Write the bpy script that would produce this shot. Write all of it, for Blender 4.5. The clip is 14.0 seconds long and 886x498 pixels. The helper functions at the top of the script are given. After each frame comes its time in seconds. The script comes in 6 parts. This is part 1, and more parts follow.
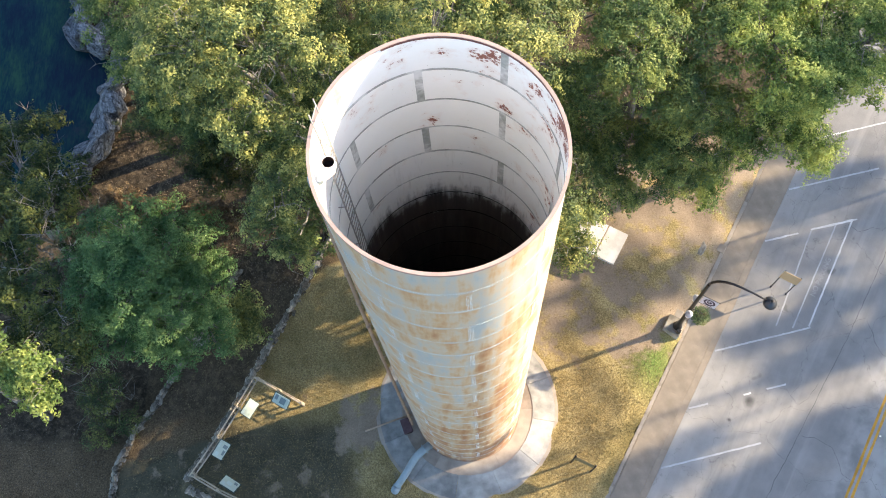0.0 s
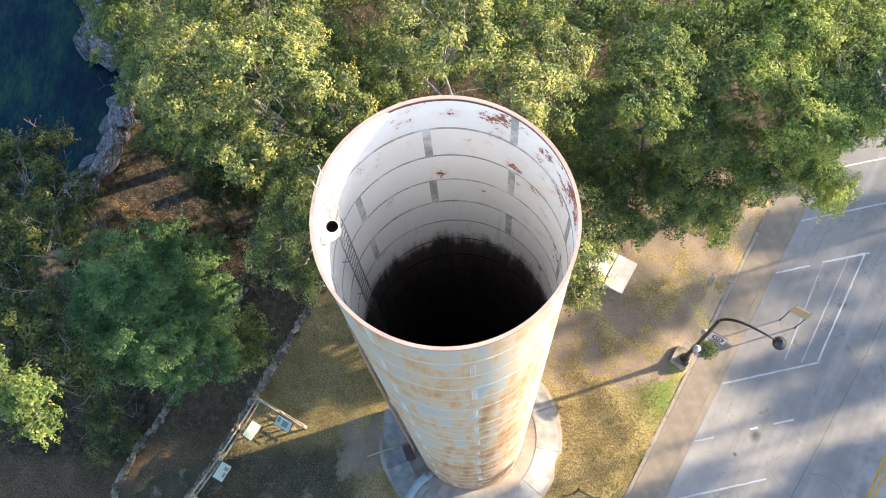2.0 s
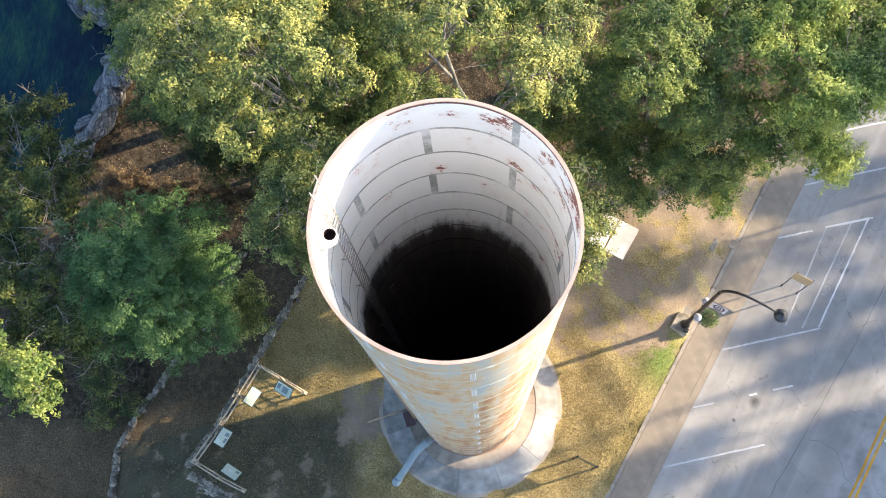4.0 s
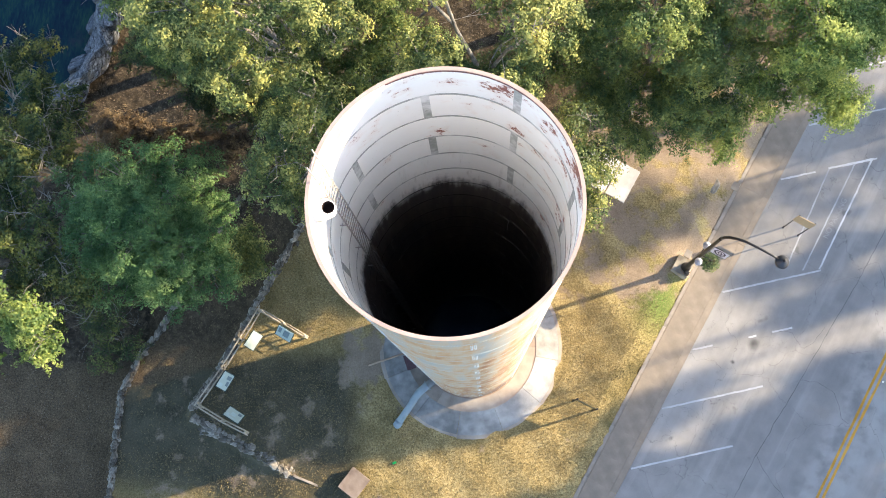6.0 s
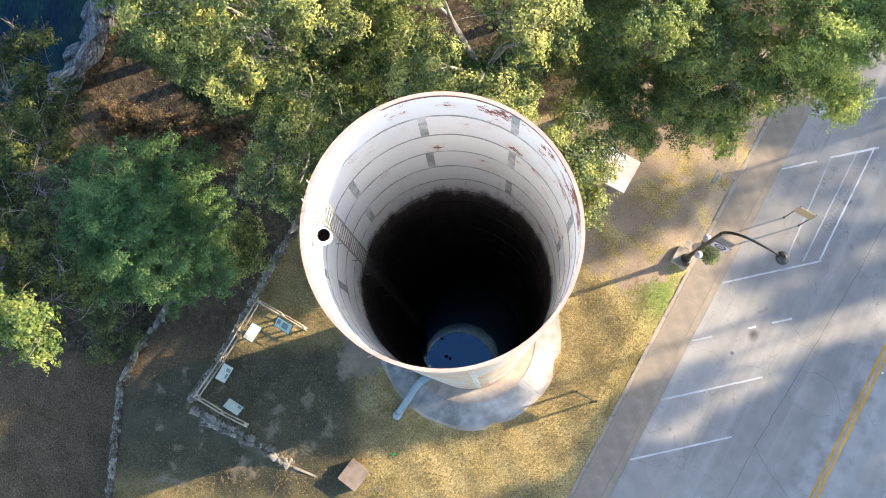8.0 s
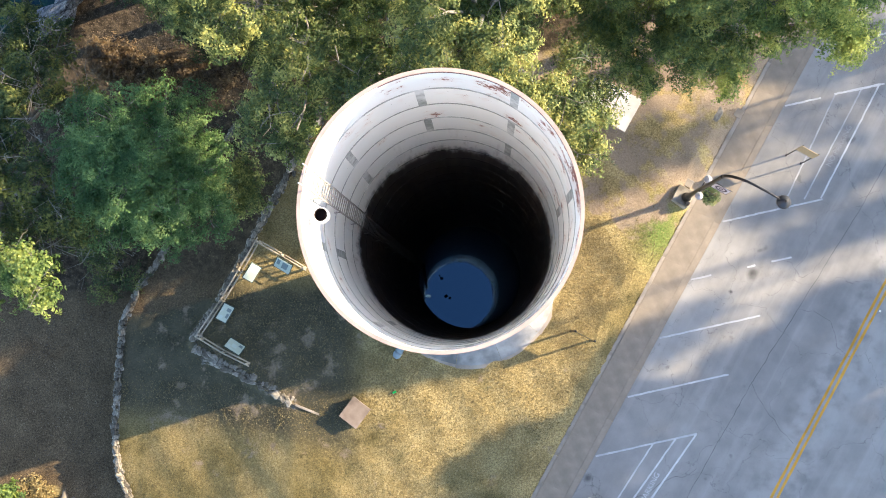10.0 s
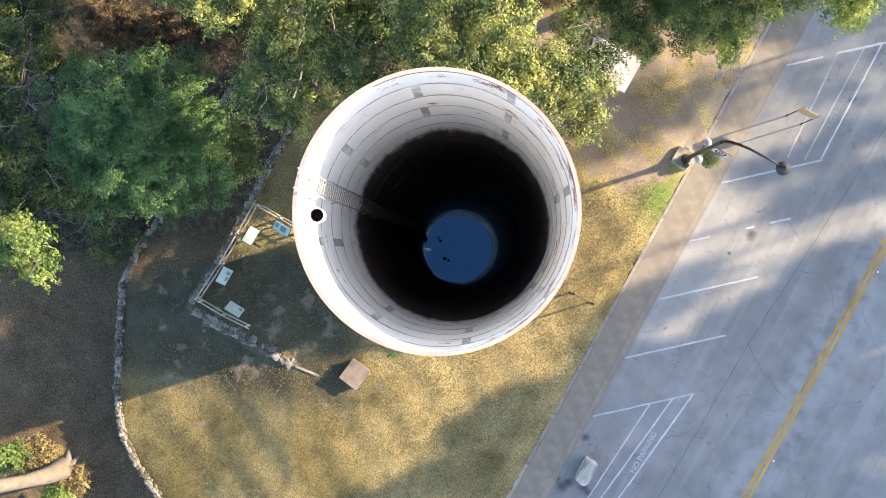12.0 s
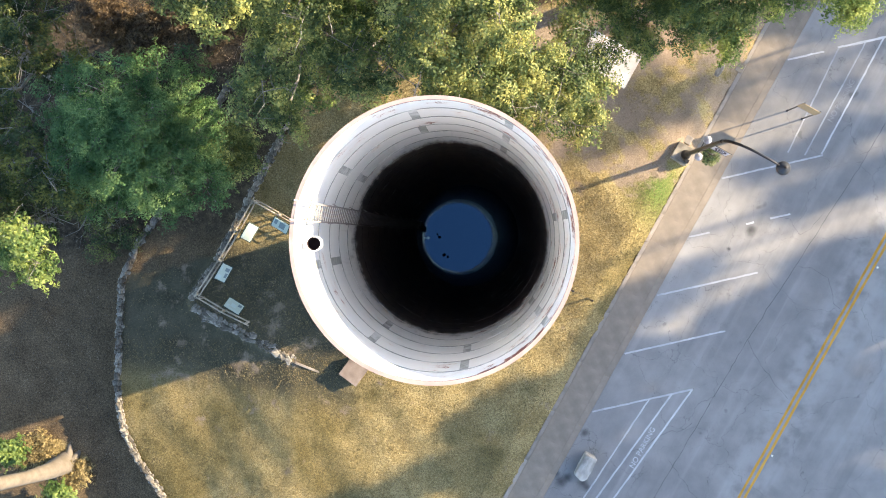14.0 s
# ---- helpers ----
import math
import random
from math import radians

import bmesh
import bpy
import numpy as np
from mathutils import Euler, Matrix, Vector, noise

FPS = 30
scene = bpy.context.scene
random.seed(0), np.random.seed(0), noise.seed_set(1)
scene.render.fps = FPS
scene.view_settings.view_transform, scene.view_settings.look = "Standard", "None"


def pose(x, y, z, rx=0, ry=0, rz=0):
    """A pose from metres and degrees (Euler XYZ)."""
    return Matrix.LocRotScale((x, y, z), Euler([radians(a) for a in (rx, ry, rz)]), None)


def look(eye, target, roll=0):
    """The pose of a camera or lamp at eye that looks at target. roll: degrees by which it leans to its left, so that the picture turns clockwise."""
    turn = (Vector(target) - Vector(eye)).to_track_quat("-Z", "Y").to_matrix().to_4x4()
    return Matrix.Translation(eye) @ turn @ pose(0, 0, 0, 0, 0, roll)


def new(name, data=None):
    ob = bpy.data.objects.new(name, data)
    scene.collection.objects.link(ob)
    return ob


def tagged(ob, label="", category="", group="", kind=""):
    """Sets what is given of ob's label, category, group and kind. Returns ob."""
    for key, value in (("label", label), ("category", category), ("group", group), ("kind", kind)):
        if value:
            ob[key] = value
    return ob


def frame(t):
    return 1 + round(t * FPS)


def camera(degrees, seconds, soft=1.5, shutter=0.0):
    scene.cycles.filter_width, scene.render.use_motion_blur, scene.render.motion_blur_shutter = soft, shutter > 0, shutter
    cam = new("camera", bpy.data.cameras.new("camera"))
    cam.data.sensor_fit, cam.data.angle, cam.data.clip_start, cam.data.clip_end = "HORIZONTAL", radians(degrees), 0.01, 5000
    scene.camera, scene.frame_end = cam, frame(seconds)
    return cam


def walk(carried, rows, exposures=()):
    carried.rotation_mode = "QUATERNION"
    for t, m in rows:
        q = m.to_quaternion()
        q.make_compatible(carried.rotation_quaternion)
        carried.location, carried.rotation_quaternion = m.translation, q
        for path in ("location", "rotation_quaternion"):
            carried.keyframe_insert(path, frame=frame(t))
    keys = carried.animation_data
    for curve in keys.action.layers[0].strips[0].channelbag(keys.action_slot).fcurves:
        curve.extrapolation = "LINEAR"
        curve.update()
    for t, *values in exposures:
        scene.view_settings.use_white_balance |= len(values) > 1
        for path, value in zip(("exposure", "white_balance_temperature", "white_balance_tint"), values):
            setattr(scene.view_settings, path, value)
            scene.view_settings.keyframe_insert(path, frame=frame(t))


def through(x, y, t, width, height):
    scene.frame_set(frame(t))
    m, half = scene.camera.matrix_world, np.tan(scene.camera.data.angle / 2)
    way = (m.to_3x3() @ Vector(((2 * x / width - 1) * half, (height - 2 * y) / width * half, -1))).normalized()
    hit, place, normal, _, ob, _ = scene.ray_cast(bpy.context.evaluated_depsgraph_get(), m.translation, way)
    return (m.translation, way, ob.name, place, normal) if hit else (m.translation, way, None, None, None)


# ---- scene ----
cam = camera(47.1, 14.0, soft=1.0)
METRES, EYE, TILT, LEAN, TURN = 9.85, 55.0, -70.8, 1.1, 0.0
START = (-0.267, -9.868)
ROWS = [
    (0.0, 0.0, 0.0, 0.0, 0.0, 0.0, -0.0),
    (0.5, 0.0015, 0.0062, 0.0243, 0.0, -0.06, 0.01),
    (1.0, 0.0039, 0.0172, 0.0637, 0.01, -0.15, 0.0),
    (1.5, 0.0062, 0.0316, 0.1152, 0.14, -0.25, -0.32),
    (2.0, 0.0066, 0.0503, 0.1728, 0.5, -0.35, -1.36),
    (2.5, 0.0058, 0.0672, 0.2257, 0.54, -0.41, -1.51),
    (3.0, 0.0052, 0.0784, 0.2709, 0.52, -1.51, -1.47),
    (3.2, 0.0049, 0.0831, 0.286, 0.52, -1.96, -1.45),
    (5.3, 0.0004, 0.121, 0.4008, 0.48, -7.18, -1.21),
    (5.5, 0.0001, 0.125, 0.4122, 0.48, -7.57, -1.19),
    (6.0, -0.0001, 0.1385, 0.4422, 0.48, -8.25, -1.15),
    (6.5, 0.0009, 0.1516, 0.4723, 0.48, -8.3, -1.13),
    (7.0, 0.0015, 0.1642, 0.5038, 0.48, -8.31, -1.12),
    (7.5, 0.0031, 0.1741, 0.5383, 0.48, -8.73, -1.09),
    (8.0, 0.0044, 0.1851, 0.572, 0.48, -10.13, -1.04),
    (8.2, 0.0047, 0.1898, 0.5855, 0.48, -10.68, -1.02),
    (10.3, 0.0063, 0.2392, 0.7305, 0.45, -15.64, -0.85),
    (10.5, 0.0066, 0.2436, 0.7441, 0.45, -16.03, -0.83),
    (11.0, 0.0081, 0.2538, 0.7775, 0.44, -16.88, -0.8),
    (11.5, 0.0106, 0.2638, 0.8092, 0.42, -17.72, -0.74),
    (12.0, 0.0112, 0.274, 0.8405, 0.4, -18.55, -0.7),
    (12.5, 0.0125, 0.2852, 0.8707, 0.4, -19.32, -0.66),
    (13.0, 0.0139, 0.2977, 0.8991, 0.38, -19.84, -0.62),
    (13.5, 0.0142, 0.3099, 0.9261, 0.38, -19.93, -0.6),
    (14.0, 0.0162, 0.3181, 0.9462, 0.38, -19.93, -0.57),
]
walk(cam, [(t, pose(START[0], START[1], EYE, TILT, LEAN, TURN) @ pose(METRES * x, METRES * y, METRES * z, 90 + pitch, roll, yaw)) for t, x, y, z, yaw, pitch, roll in ROWS], ((0.0, 1.56), (3.2, 1.63), (7.0, 1.72), (14.0, 1.76)))

# ---- world and sun ----
SUN_EL, SUN_DIR = radians(24.7), Vector((0.949, 0.316, 0)).normalized()
sun_vec = Vector((SUN_DIR.x * math.cos(SUN_EL), SUN_DIR.y * math.cos(SUN_EL), math.sin(SUN_EL)))
world = bpy.data.worlds.new("sky")
scene.world = world
world.use_nodes = True
wn = world.node_tree
sky = wn.nodes.new("ShaderNodeTexSky")
sky.sky_type, sky.sun_disc = "NISHITA", False
sky.sun_elevation, sky.sun_rotation = SUN_EL, math.atan2(SUN_DIR.x, SUN_DIR.y)
wn.links.new(sky.outputs[0], wn.nodes["Background"].inputs[0])
wn.nodes["Background"].inputs[1].default_value = 0.15
sun = new("sun", bpy.data.lights.new("sun", "SUN"))
sun.data.energy, sun.data.angle, sun.data.color = 5.0, radians(0.6), (1.0, 0.77, 0.49)
sun.matrix_world = look(sun_vec * 100, (0, 0, 0))
scene.view_settings.use_white_balance = True
scene.view_settings.white_balance_temperature, scene.view_settings.white_balance_tint = 6000, 10.0


# ---- material helpers ----
class Nodes:
    """A short way to write a node material."""

    def __init__(self, name, rough=0.8, metal=0.0, spec=0.3):
        self.m = bpy.data.materials.new(name)
        self.m.use_nodes = True
        self.t = self.m.node_tree
        self.b = self.t.nodes["Principled BSDF"]
        self.b.inputs["Roughness"].default_value = rough
        self.b.inputs["Metallic"].default_value = metal
        self.b.inputs["Specular IOR Level"].default_value = spec
        self.co = self.t.nodes.new("ShaderNodeTexCoord").outputs["Object"]

    def put(self, socket, value):
        if isinstance(value, bpy.types.NodeSocket):
            self.t.links.new(value, socket)
        elif isinstance(value, (tuple, list)) and len(value) == 3 and socket.type == "RGBA":
            socket.default_value = (*value, 1)
        else:
            socket.default_value = value

    def noise(self, scale, detail=4.0, rough=0.55, co=None, dist=0.0, stretch=None):
        n = self.t.nodes.new("ShaderNodeTexNoise")
        self.put(n.inputs["Vector"], self.scaled(co or self.co, stretch) if stretch else (co or self.co))
        n.inputs["Scale"].default_value, n.inputs["Detail"].default_value = scale, detail
        n.inputs["Roughness"].default_value, n.inputs["Distortion"].default_value = rough, dist
        return n.outputs["Fac"]

    def voronoi(self, scale, co=None, feature="F1"):
        n = self.t.nodes.new("ShaderNodeTexVoronoi")
        n.feature = feature
        self.put(n.inputs["Vector"], co or self.co)
        n.inputs["Scale"].default_value = scale
        return n.outputs["Distance"]

    def scaled(self, co, s):
        n = self.t.nodes.new("ShaderNodeVectorMath")
        n.operation = "MULTIPLY"
        self.put(n.inputs[0], co)
        n.inputs[1].default_value = s
        return n.outputs[0]

    def warped(self, amount, scale):
        n = self.t.nodes.new("ShaderNodeTexNoise")
        self.put(n.inputs["Vector"], self.co)
        n.inputs["Scale"].default_value, n.inputs["Detail"].default_value = scale, 5
        v = self.t.nodes.new("ShaderNodeVectorMath")
        v.operation = "MULTIPLY_ADD"
        self.put(v.inputs[0], n.outputs["Color"])
        v.inputs[1].default_value = (amount, amount, amount)
        self.put(v.inputs[2], self.co)
        return v.outputs[0]

    def math(self, op, a, b=0.0, clamp=False):
        n = self.t.nodes.new("ShaderNodeMath")
        n.operation, n.use_clamp = op, clamp
        self.put(n.inputs[0], a)
        self.put(n.inputs[1], b)
        return n.outputs[0]

    def step(self, v, lo, hi):
        n = self.t.nodes.new("ShaderNodeMapRange")
        n.interpolation_type = "SMOOTHSTEP"
        self.put(n.inputs["Value"], v)
        n.inputs["From Min"].default_value, n.inputs["From Max"].default_value = lo, hi
        return n.outputs["Result"]

    def mix(self, f, a, b):
        n = self.t.nodes.new("ShaderNodeMix")
        n.data_type = "RGBA"
        self.put(n.inputs[0], f)
        self.put(n.inputs[6], a)
        self.put(n.inputs[7], b)
        return n.outputs[2]

    def ramp(self, f, *stops):
        n = self.t.nodes.new("ShaderNodeValToRGB")
        self.put(n.inputs[0], f)
        e = n.color_ramp.elements
        while len(e) < len(stops):
            e.new(0.5)
        for el, (p, c) in zip(e, stops):
            el.position, el.color = p, (*c, 1)
        return n.outputs[0]

    def xyz(self):
        n = self.t.nodes.new("ShaderNodeSeparateXYZ")
        self.put(n.inputs[0], self.co)
        return n.outputs

    def near(self, at, reach, co=None):
        """1 at a place, falling to 0 at its reach."""
        n = self.t.nodes.new("ShaderNodeVectorMath")
        n.operation = "DISTANCE"
        self.put(n.inputs[0], co or self.co)
        n.inputs[1].default_value = at
        return self.step(n.outputs["Value"], reach, 0.0)

    def island(self):
        return self.t.nodes.new("ShaderNodeNewGeometry").outputs["Random Per Island"]

    def random(self):
        return self.t.nodes.new("ShaderNodeObjectInfo").outputs["Random"]

    def attr(self, name):
        n = self.t.nodes.new("ShaderNodeAttribute")
        n.attribute_name = name
        return n.outputs["Fac"]

    def bump(self, h, strength=0.4, dist=0.02):
        n = self.t.nodes.new("ShaderNodeBump")
        self.put(n.inputs["Height"], h)
        n.inputs["Strength"].default_value, n.inputs["Distance"].default_value = strength, dist
        self.t.links.new(n.outputs[0], self.b.inputs["Normal"])
        return self

    def done(self, colour, rough=None):
        self.put(self.b.inputs["Base Color"], colour)
        if rough is not None:
            self.put(self.b.inputs["Roughness"], rough)
        return self.m


def plain(name, c, rough=0.7, metal=0.0, vary=0.25, scale=6.0, bump=0.15, spec=0.3):
    """A surface of one colour with grain and soft stains."""
    n = Nodes(name, rough, metal, spec)
    f = n.noise(scale, 6)
    g = n.noise(scale * 9, 3)
    dark = tuple(v * (1 - vary) for v in c)
    lite = tuple(min(1, v * (1 + vary * 0.7)) for v in c)
    col = n.mix(n.math("MULTIPLY_ADD", g, 0.35, True), n.ramp(f, (0.3, dark), (0.7, lite)), c)
    n.bump(g, bump, 0.01)
    return n.done(col)


# ---- materials ----
def leaf_material(name, dark, mid, lite, through=0.4):
    n = Nodes(name, 0.55, 0, 0.35)
    col = n.ramp(n.math("ADD", n.math("MULTIPLY", n.island(), 0.18), n.math("MULTIPLY", n.noise(0.9, 2, 0.55), 0.82)), (0.35, dark), (0.5, mid), (0.66, lite))
    n.put(n.b.inputs["Base Color"], col)
    tr = n.t.nodes.new("ShaderNodeBsdfTranslucent")
    n.put(tr.inputs[0], col)
    mx = n.t.nodes.new("ShaderNodeMixShader")
    mx.inputs[0].default_value = through
    n.t.links.new(n.b.outputs[0], mx.inputs[1])
    n.t.links.new(tr.outputs[0], mx.inputs[2])
    n.t.links.new(mx.outputs[0], n.t.nodes["Material Output"].inputs[0])
    return n.m


LEAF_GOLD = leaf_material("leaf_yellow_green", (0.042, 0.075, 0.026), (0.142, 0.182, 0.052), (0.48, 0.47, 0.138), 0.28)
LEAF_GREEN = leaf_material("leaf_mid_green", (0.048, 0.094, 0.032), (0.114, 0.172, 0.05), (0.32, 0.365, 0.095), 0.34)
LEAF_SUN = leaf_material("leaf_bright_green", (0.066, 0.122, 0.033), (0.19, 0.27, 0.068), (0.49, 0.54, 0.15), 0.45)
LEAF_DARK = leaf_material("leaf_dark_green", (0.02, 0.04, 0.013), (0.058, 0.09, 0.024), (0.25, 0.26, 0.062), 0.25)
LEAF_CEDAR = leaf_material("leaf_blue_green", (0.042, 0.1, 0.03), (0.1, 0.19, 0.06), (0.25, 0.36, 0.12), 0.28)
LEAF_RUSSET = leaf_material("leaf_russet", (0.045, 0.032, 0.02), (0.11, 0.077, 0.042), (0.26, 0.185, 0.095))
LEAF_FALLEN = leaf_material("leaf_fallen", (0.036, 0.028, 0.02), (0.084, 0.064, 0.044), (0.22, 0.168, 0.108), 0.1)
LEAF_TUFT = leaf_material("leaf_dry_gold", (0.16, 0.12, 0.05), (0.3, 0.23, 0.095), (0.48, 0.38, 0.17), 0.2)
LEAF_POT = leaf_material("leaf_basket", (0.05, 0.085, 0.03), (0.11, 0.16, 0.06), (0.26, 0.28, 0.11), 0.25)


def bark_material():
    n = Nodes("bark_pale", 0.9)
    f = n.noise(3.0, 6, stretch=(3, 3, 0.6))
    n.bump(n.noise(14, 4, stretch=(3, 3, 0.5)), 0.8, 0.03)
    return n.done(n.ramp(f, (0.3, (0.09, 0.08, 0.068)), (0.5, (0.21, 0.195, 0.17)), (0.75, (0.4, 0.38, 0.34))))


BARK = bark_material()
BARK_DEAD = plain("bark_bare_grey", (0.27, 0.255, 0.225), 0.85, 0, 0.35, 6, 0.3)
BARK_TAN = plain("bark_tan", (0.18, 0.155, 0.122), 0.95, 0, 0.7, 2.6, 1.0)


def ground_material():
    n = Nodes("ground_soil_and_grass", 0.95, 0, 0.15)
    big, mid, fine = n.noise(0.16, 3), n.noise(0.75, 5), n.noise(11.0, 6, 0.82)
    grain = n.noise(34.0, 4, 0.8)
    straw = n.ramp(n.math("ADD", n.math("MULTIPLY", mid, 0.32), n.math("MULTIPLY", fine, 0.68)), (0.38, (0.132, 0.102, 0.047)), (0.49, (0.29, 0.222, 0.092)), (0.6, (0.49, 0.392, 0.19)))
    green = n.ramp(fine, (0.34, (0.072, 0.058, 0.022)), (0.66, (0.222, 0.176, 0.068)))
    lawn = n.mix(n.step(n.math("ADD", n.math("ADD", n.math("MULTIPLY", big, 0.7), n.math("MULTIPLY", mid, 0.4)), n.math("MULTIPLY", n.attr("south"), 0.09)), 0.55, 0.74), straw, green)
    # dark colour that stands in for deep shade on the lawn west of the tower
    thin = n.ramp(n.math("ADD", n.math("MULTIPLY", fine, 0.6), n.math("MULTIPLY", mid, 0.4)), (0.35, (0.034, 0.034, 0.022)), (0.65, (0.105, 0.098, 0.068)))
    lawn = n.mix(n.math("MULTIPLY", n.attr("shade_tint"), 0.94), lawn, thin)
    lawn = n.mix(n.attr("lush"), lawn, n.ramp(fine, (0.3, (0.05, 0.085, 0.02)), (0.7, (0.15, 0.2, 0.05))))
    dust = n.ramp(n.math("ADD", n.math("MULTIPLY", fine, 0.6), n.math("MULTIPLY", mid, 0.4)), (0.35, (0.165, 0.125, 0.086)), (0.65, (0.345, 0.272, 0.19)))
    bare = n.step(n.math("ADD", n.attr("bare"), n.math("ADD", n.math("MULTIPLY", n.math("SUBTRACT", n.noise(0.7, 6, 0.62), 0.5), 3.4), n.math("MULTIPLY", n.math("SUBTRACT", fine, 0.5), 0.4))), 0.4, 0.85)
    lawn = n.mix(bare, lawn, dust)
    soil = n.ramp(n.math("ADD", n.math("MULTIPLY", fine, 0.6), n.math("ADD", n.math("MULTIPLY", n.noise(26.0, 3, 0.7), 0.25), n.math("MULTIPLY", mid, 0.15))), (0.4, (0.044, 0.031, 0.018)), (0.5, (0.11, 0.079, 0.045)), (0.6, (0.24, 0.178, 0.104)))
    litter = n.ramp(n.math("ADD", n.math("MULTIPLY", grain, 0.4), n.math("MULTIPLY", n.noise(2.6, 6, 0.75), 0.6)), (0.38, (0.018, 0.0145, 0.0095)), (0.5, (0.048, 0.038, 0.025)), (0.63, (0.16, 0.12, 0.074)))
    wild = n.mix(n.step(n.attr("litter"), 0.3, 0.7), soil, litter)
    col = n.mix(n.step(n.math("ADD", n.attr("lawn"), n.math("MULTIPLY", n.math("SUBTRACT", mid, 0.5), 0.5)), 0.4, 0.6), wild, lawn)
    n.bump(n.math("ADD", n.math("MULTIPLY", fine, 0.6), n.math("MULTIPLY", grain, 0.4)), 0.7, 0.06)
    return n.done(col)


GROUND = ground_material()


def blade_material():
    n = Nodes("grass_blades", 0.8, 0, 0.2)
    col = n.mix(n.step(n.math("ADD", n.math("ADD", n.math("MULTIPLY", n.noise(0.16, 3), 0.7), n.math("MULTIPLY", n.noise(0.75, 5), 0.4)), n.math("MULTIPLY", n.step(n.xyz()["Y"], -6.0, -9.0), n.math("MULTIPLY", n.step(n.xyz()["X"], 3.0, -2.0), 0.09))), 0.54, 0.73),
                n.ramp(n.island(), (0.0, (0.12, 0.094, 0.043)), (0.6, (0.21, 0.168, 0.077)), (1.0, (0.3, 0.247, 0.127))),
                n.ramp(n.island(), (0.0, (0.056, 0.048, 0.019)), (0.6, (0.14, 0.119, 0.048)), (1.0, (0.23, 0.19, 0.085))))
    return n.done(col)


BLADES = blade_material()


# oil and damp stains on the asphalt: place and radius
STAINS = ((15.25, 0.45, 0.3), (14.05, -0.55, 0.13), (5.2, -13.3, 0.34), (5.55, -13.05, 0.26), (4.95, -12.85, 0.22), (6.4, -13.35, 0.3), (6.6, -13.6, 0.2), (6.5, -10.6, 0.22), (5.6, -10.75, 0.16))


def asphalt_material():
    n = Nodes("asphalt_worn", 0.88, 0, 0.25)
    big, mid, fine = n.noise(0.12, 3), n.noise(0.9, 6), n.noise(45, 3, 0.8)
    base = n.ramp(n.math("ADD", n.math("MULTIPLY", big, 0.6), n.math("MULTIPLY", mid, 0.4)), (0.35, (0.168, 0.163, 0.157)), (0.5, (0.222, 0.215, 0.205)), (0.66, (0.29, 0.28, 0.264)))
    base = n.mix(n.math("MULTIPLY", n.step(fine, 0.45, 0.75), 0.3), base, (0.38, 0.366, 0.345))
    # long soft wear along the lanes, and a paler rubbed strip beside the centre line
    across = n.math("ADD", n.math("MULTIPLY", n.xyz()["X"], 0.882), n.math("MULTIPLY", n.xyz()["Y"], -0.471))
    along = n.math("ADD", n.math("MULTIPLY", n.xyz()["X"], 0.471), n.math("MULTIPLY", n.xyz()["Y"], 0.882))
    lane = n.t.nodes.new("ShaderNodeCombineXYZ")
    n.put(lane.inputs[0], across)
    n.put(lane.inputs[1], n.math("MULTIPLY", along, 0.05))
    bands = n.noise(0.8, 4, 0.6, co=lane.outputs[0])
    base = n.mix(n.math("MULTIPLY", n.step(bands, 0.5, 0.72), 0.4), base, (0.37, 0.36, 0.34))
    base = n.mix(n.math("MULTIPLY", n.step(bands, 0.47, 0.3), 0.4), base, (0.14, 0.138, 0.134))
    off = n.math("ABSOLUTE", n.math("SUBTRACT", across, 19.8))
    rubbed = n.math("MULTIPLY", n.step(off, 1.7, 0.8), n.step(mid, 0.3, 0.6))
    base = n.mix(n.math("MULTIPLY", rubbed, 0.3), base, (0.42, 0.41, 0.39))
    pits = n.step(n.noise(6.0, 4, 0.8), 0.66, 0.72)
    base = n.mix(n.math("MULTIPLY", pits, 0.45), base, (0.09, 0.088, 0.085))
    cracks = n.voronoi(0.21, n.warped(1.7, 0.9), "DISTANCE_TO_EDGE")
    hair = n.voronoi(0.55, n.warped(0.9, 1.6), "DISTANCE_TO_EDGE")
    where = n.step(n.noise(0.11, 2), 0.48, 0.6)
    line = n.math("MAXIMUM", n.math("SUBTRACT", 1.0, n.step(cracks, 0.0008, 0.0032)), n.math("MULTIPLY", where, n.math("SUBTRACT", 1.0, n.step(hair, 0.0006, 0.003))))
    base = n.mix(n.math("MULTIPLY", line, 0.4), base, (0.05, 0.05, 0.05))
    blotched = n.warped(0.34, 2.2)
    for x, y, r in STAINS:
        base = n.mix(n.math("MULTIPLY", n.near((x + 0.17, y + 0.17, 0.17), r * 1.5, blotched), 0.85), base, (0.05, 0.049, 0.047))
    spots = n.step(n.noise(0.8, 2), 0.7, 0.76)
    base = n.mix(n.math("MULTIPLY", spots, 0.5), base, (0.08, 0.078, 0.075))
    n.bump(n.math("SUBTRACT", fine, n.math("MULTIPLY", line, 1.5)), 0.35, 0.012)
    return n.done(base)


ASPHALT = asphalt_material()


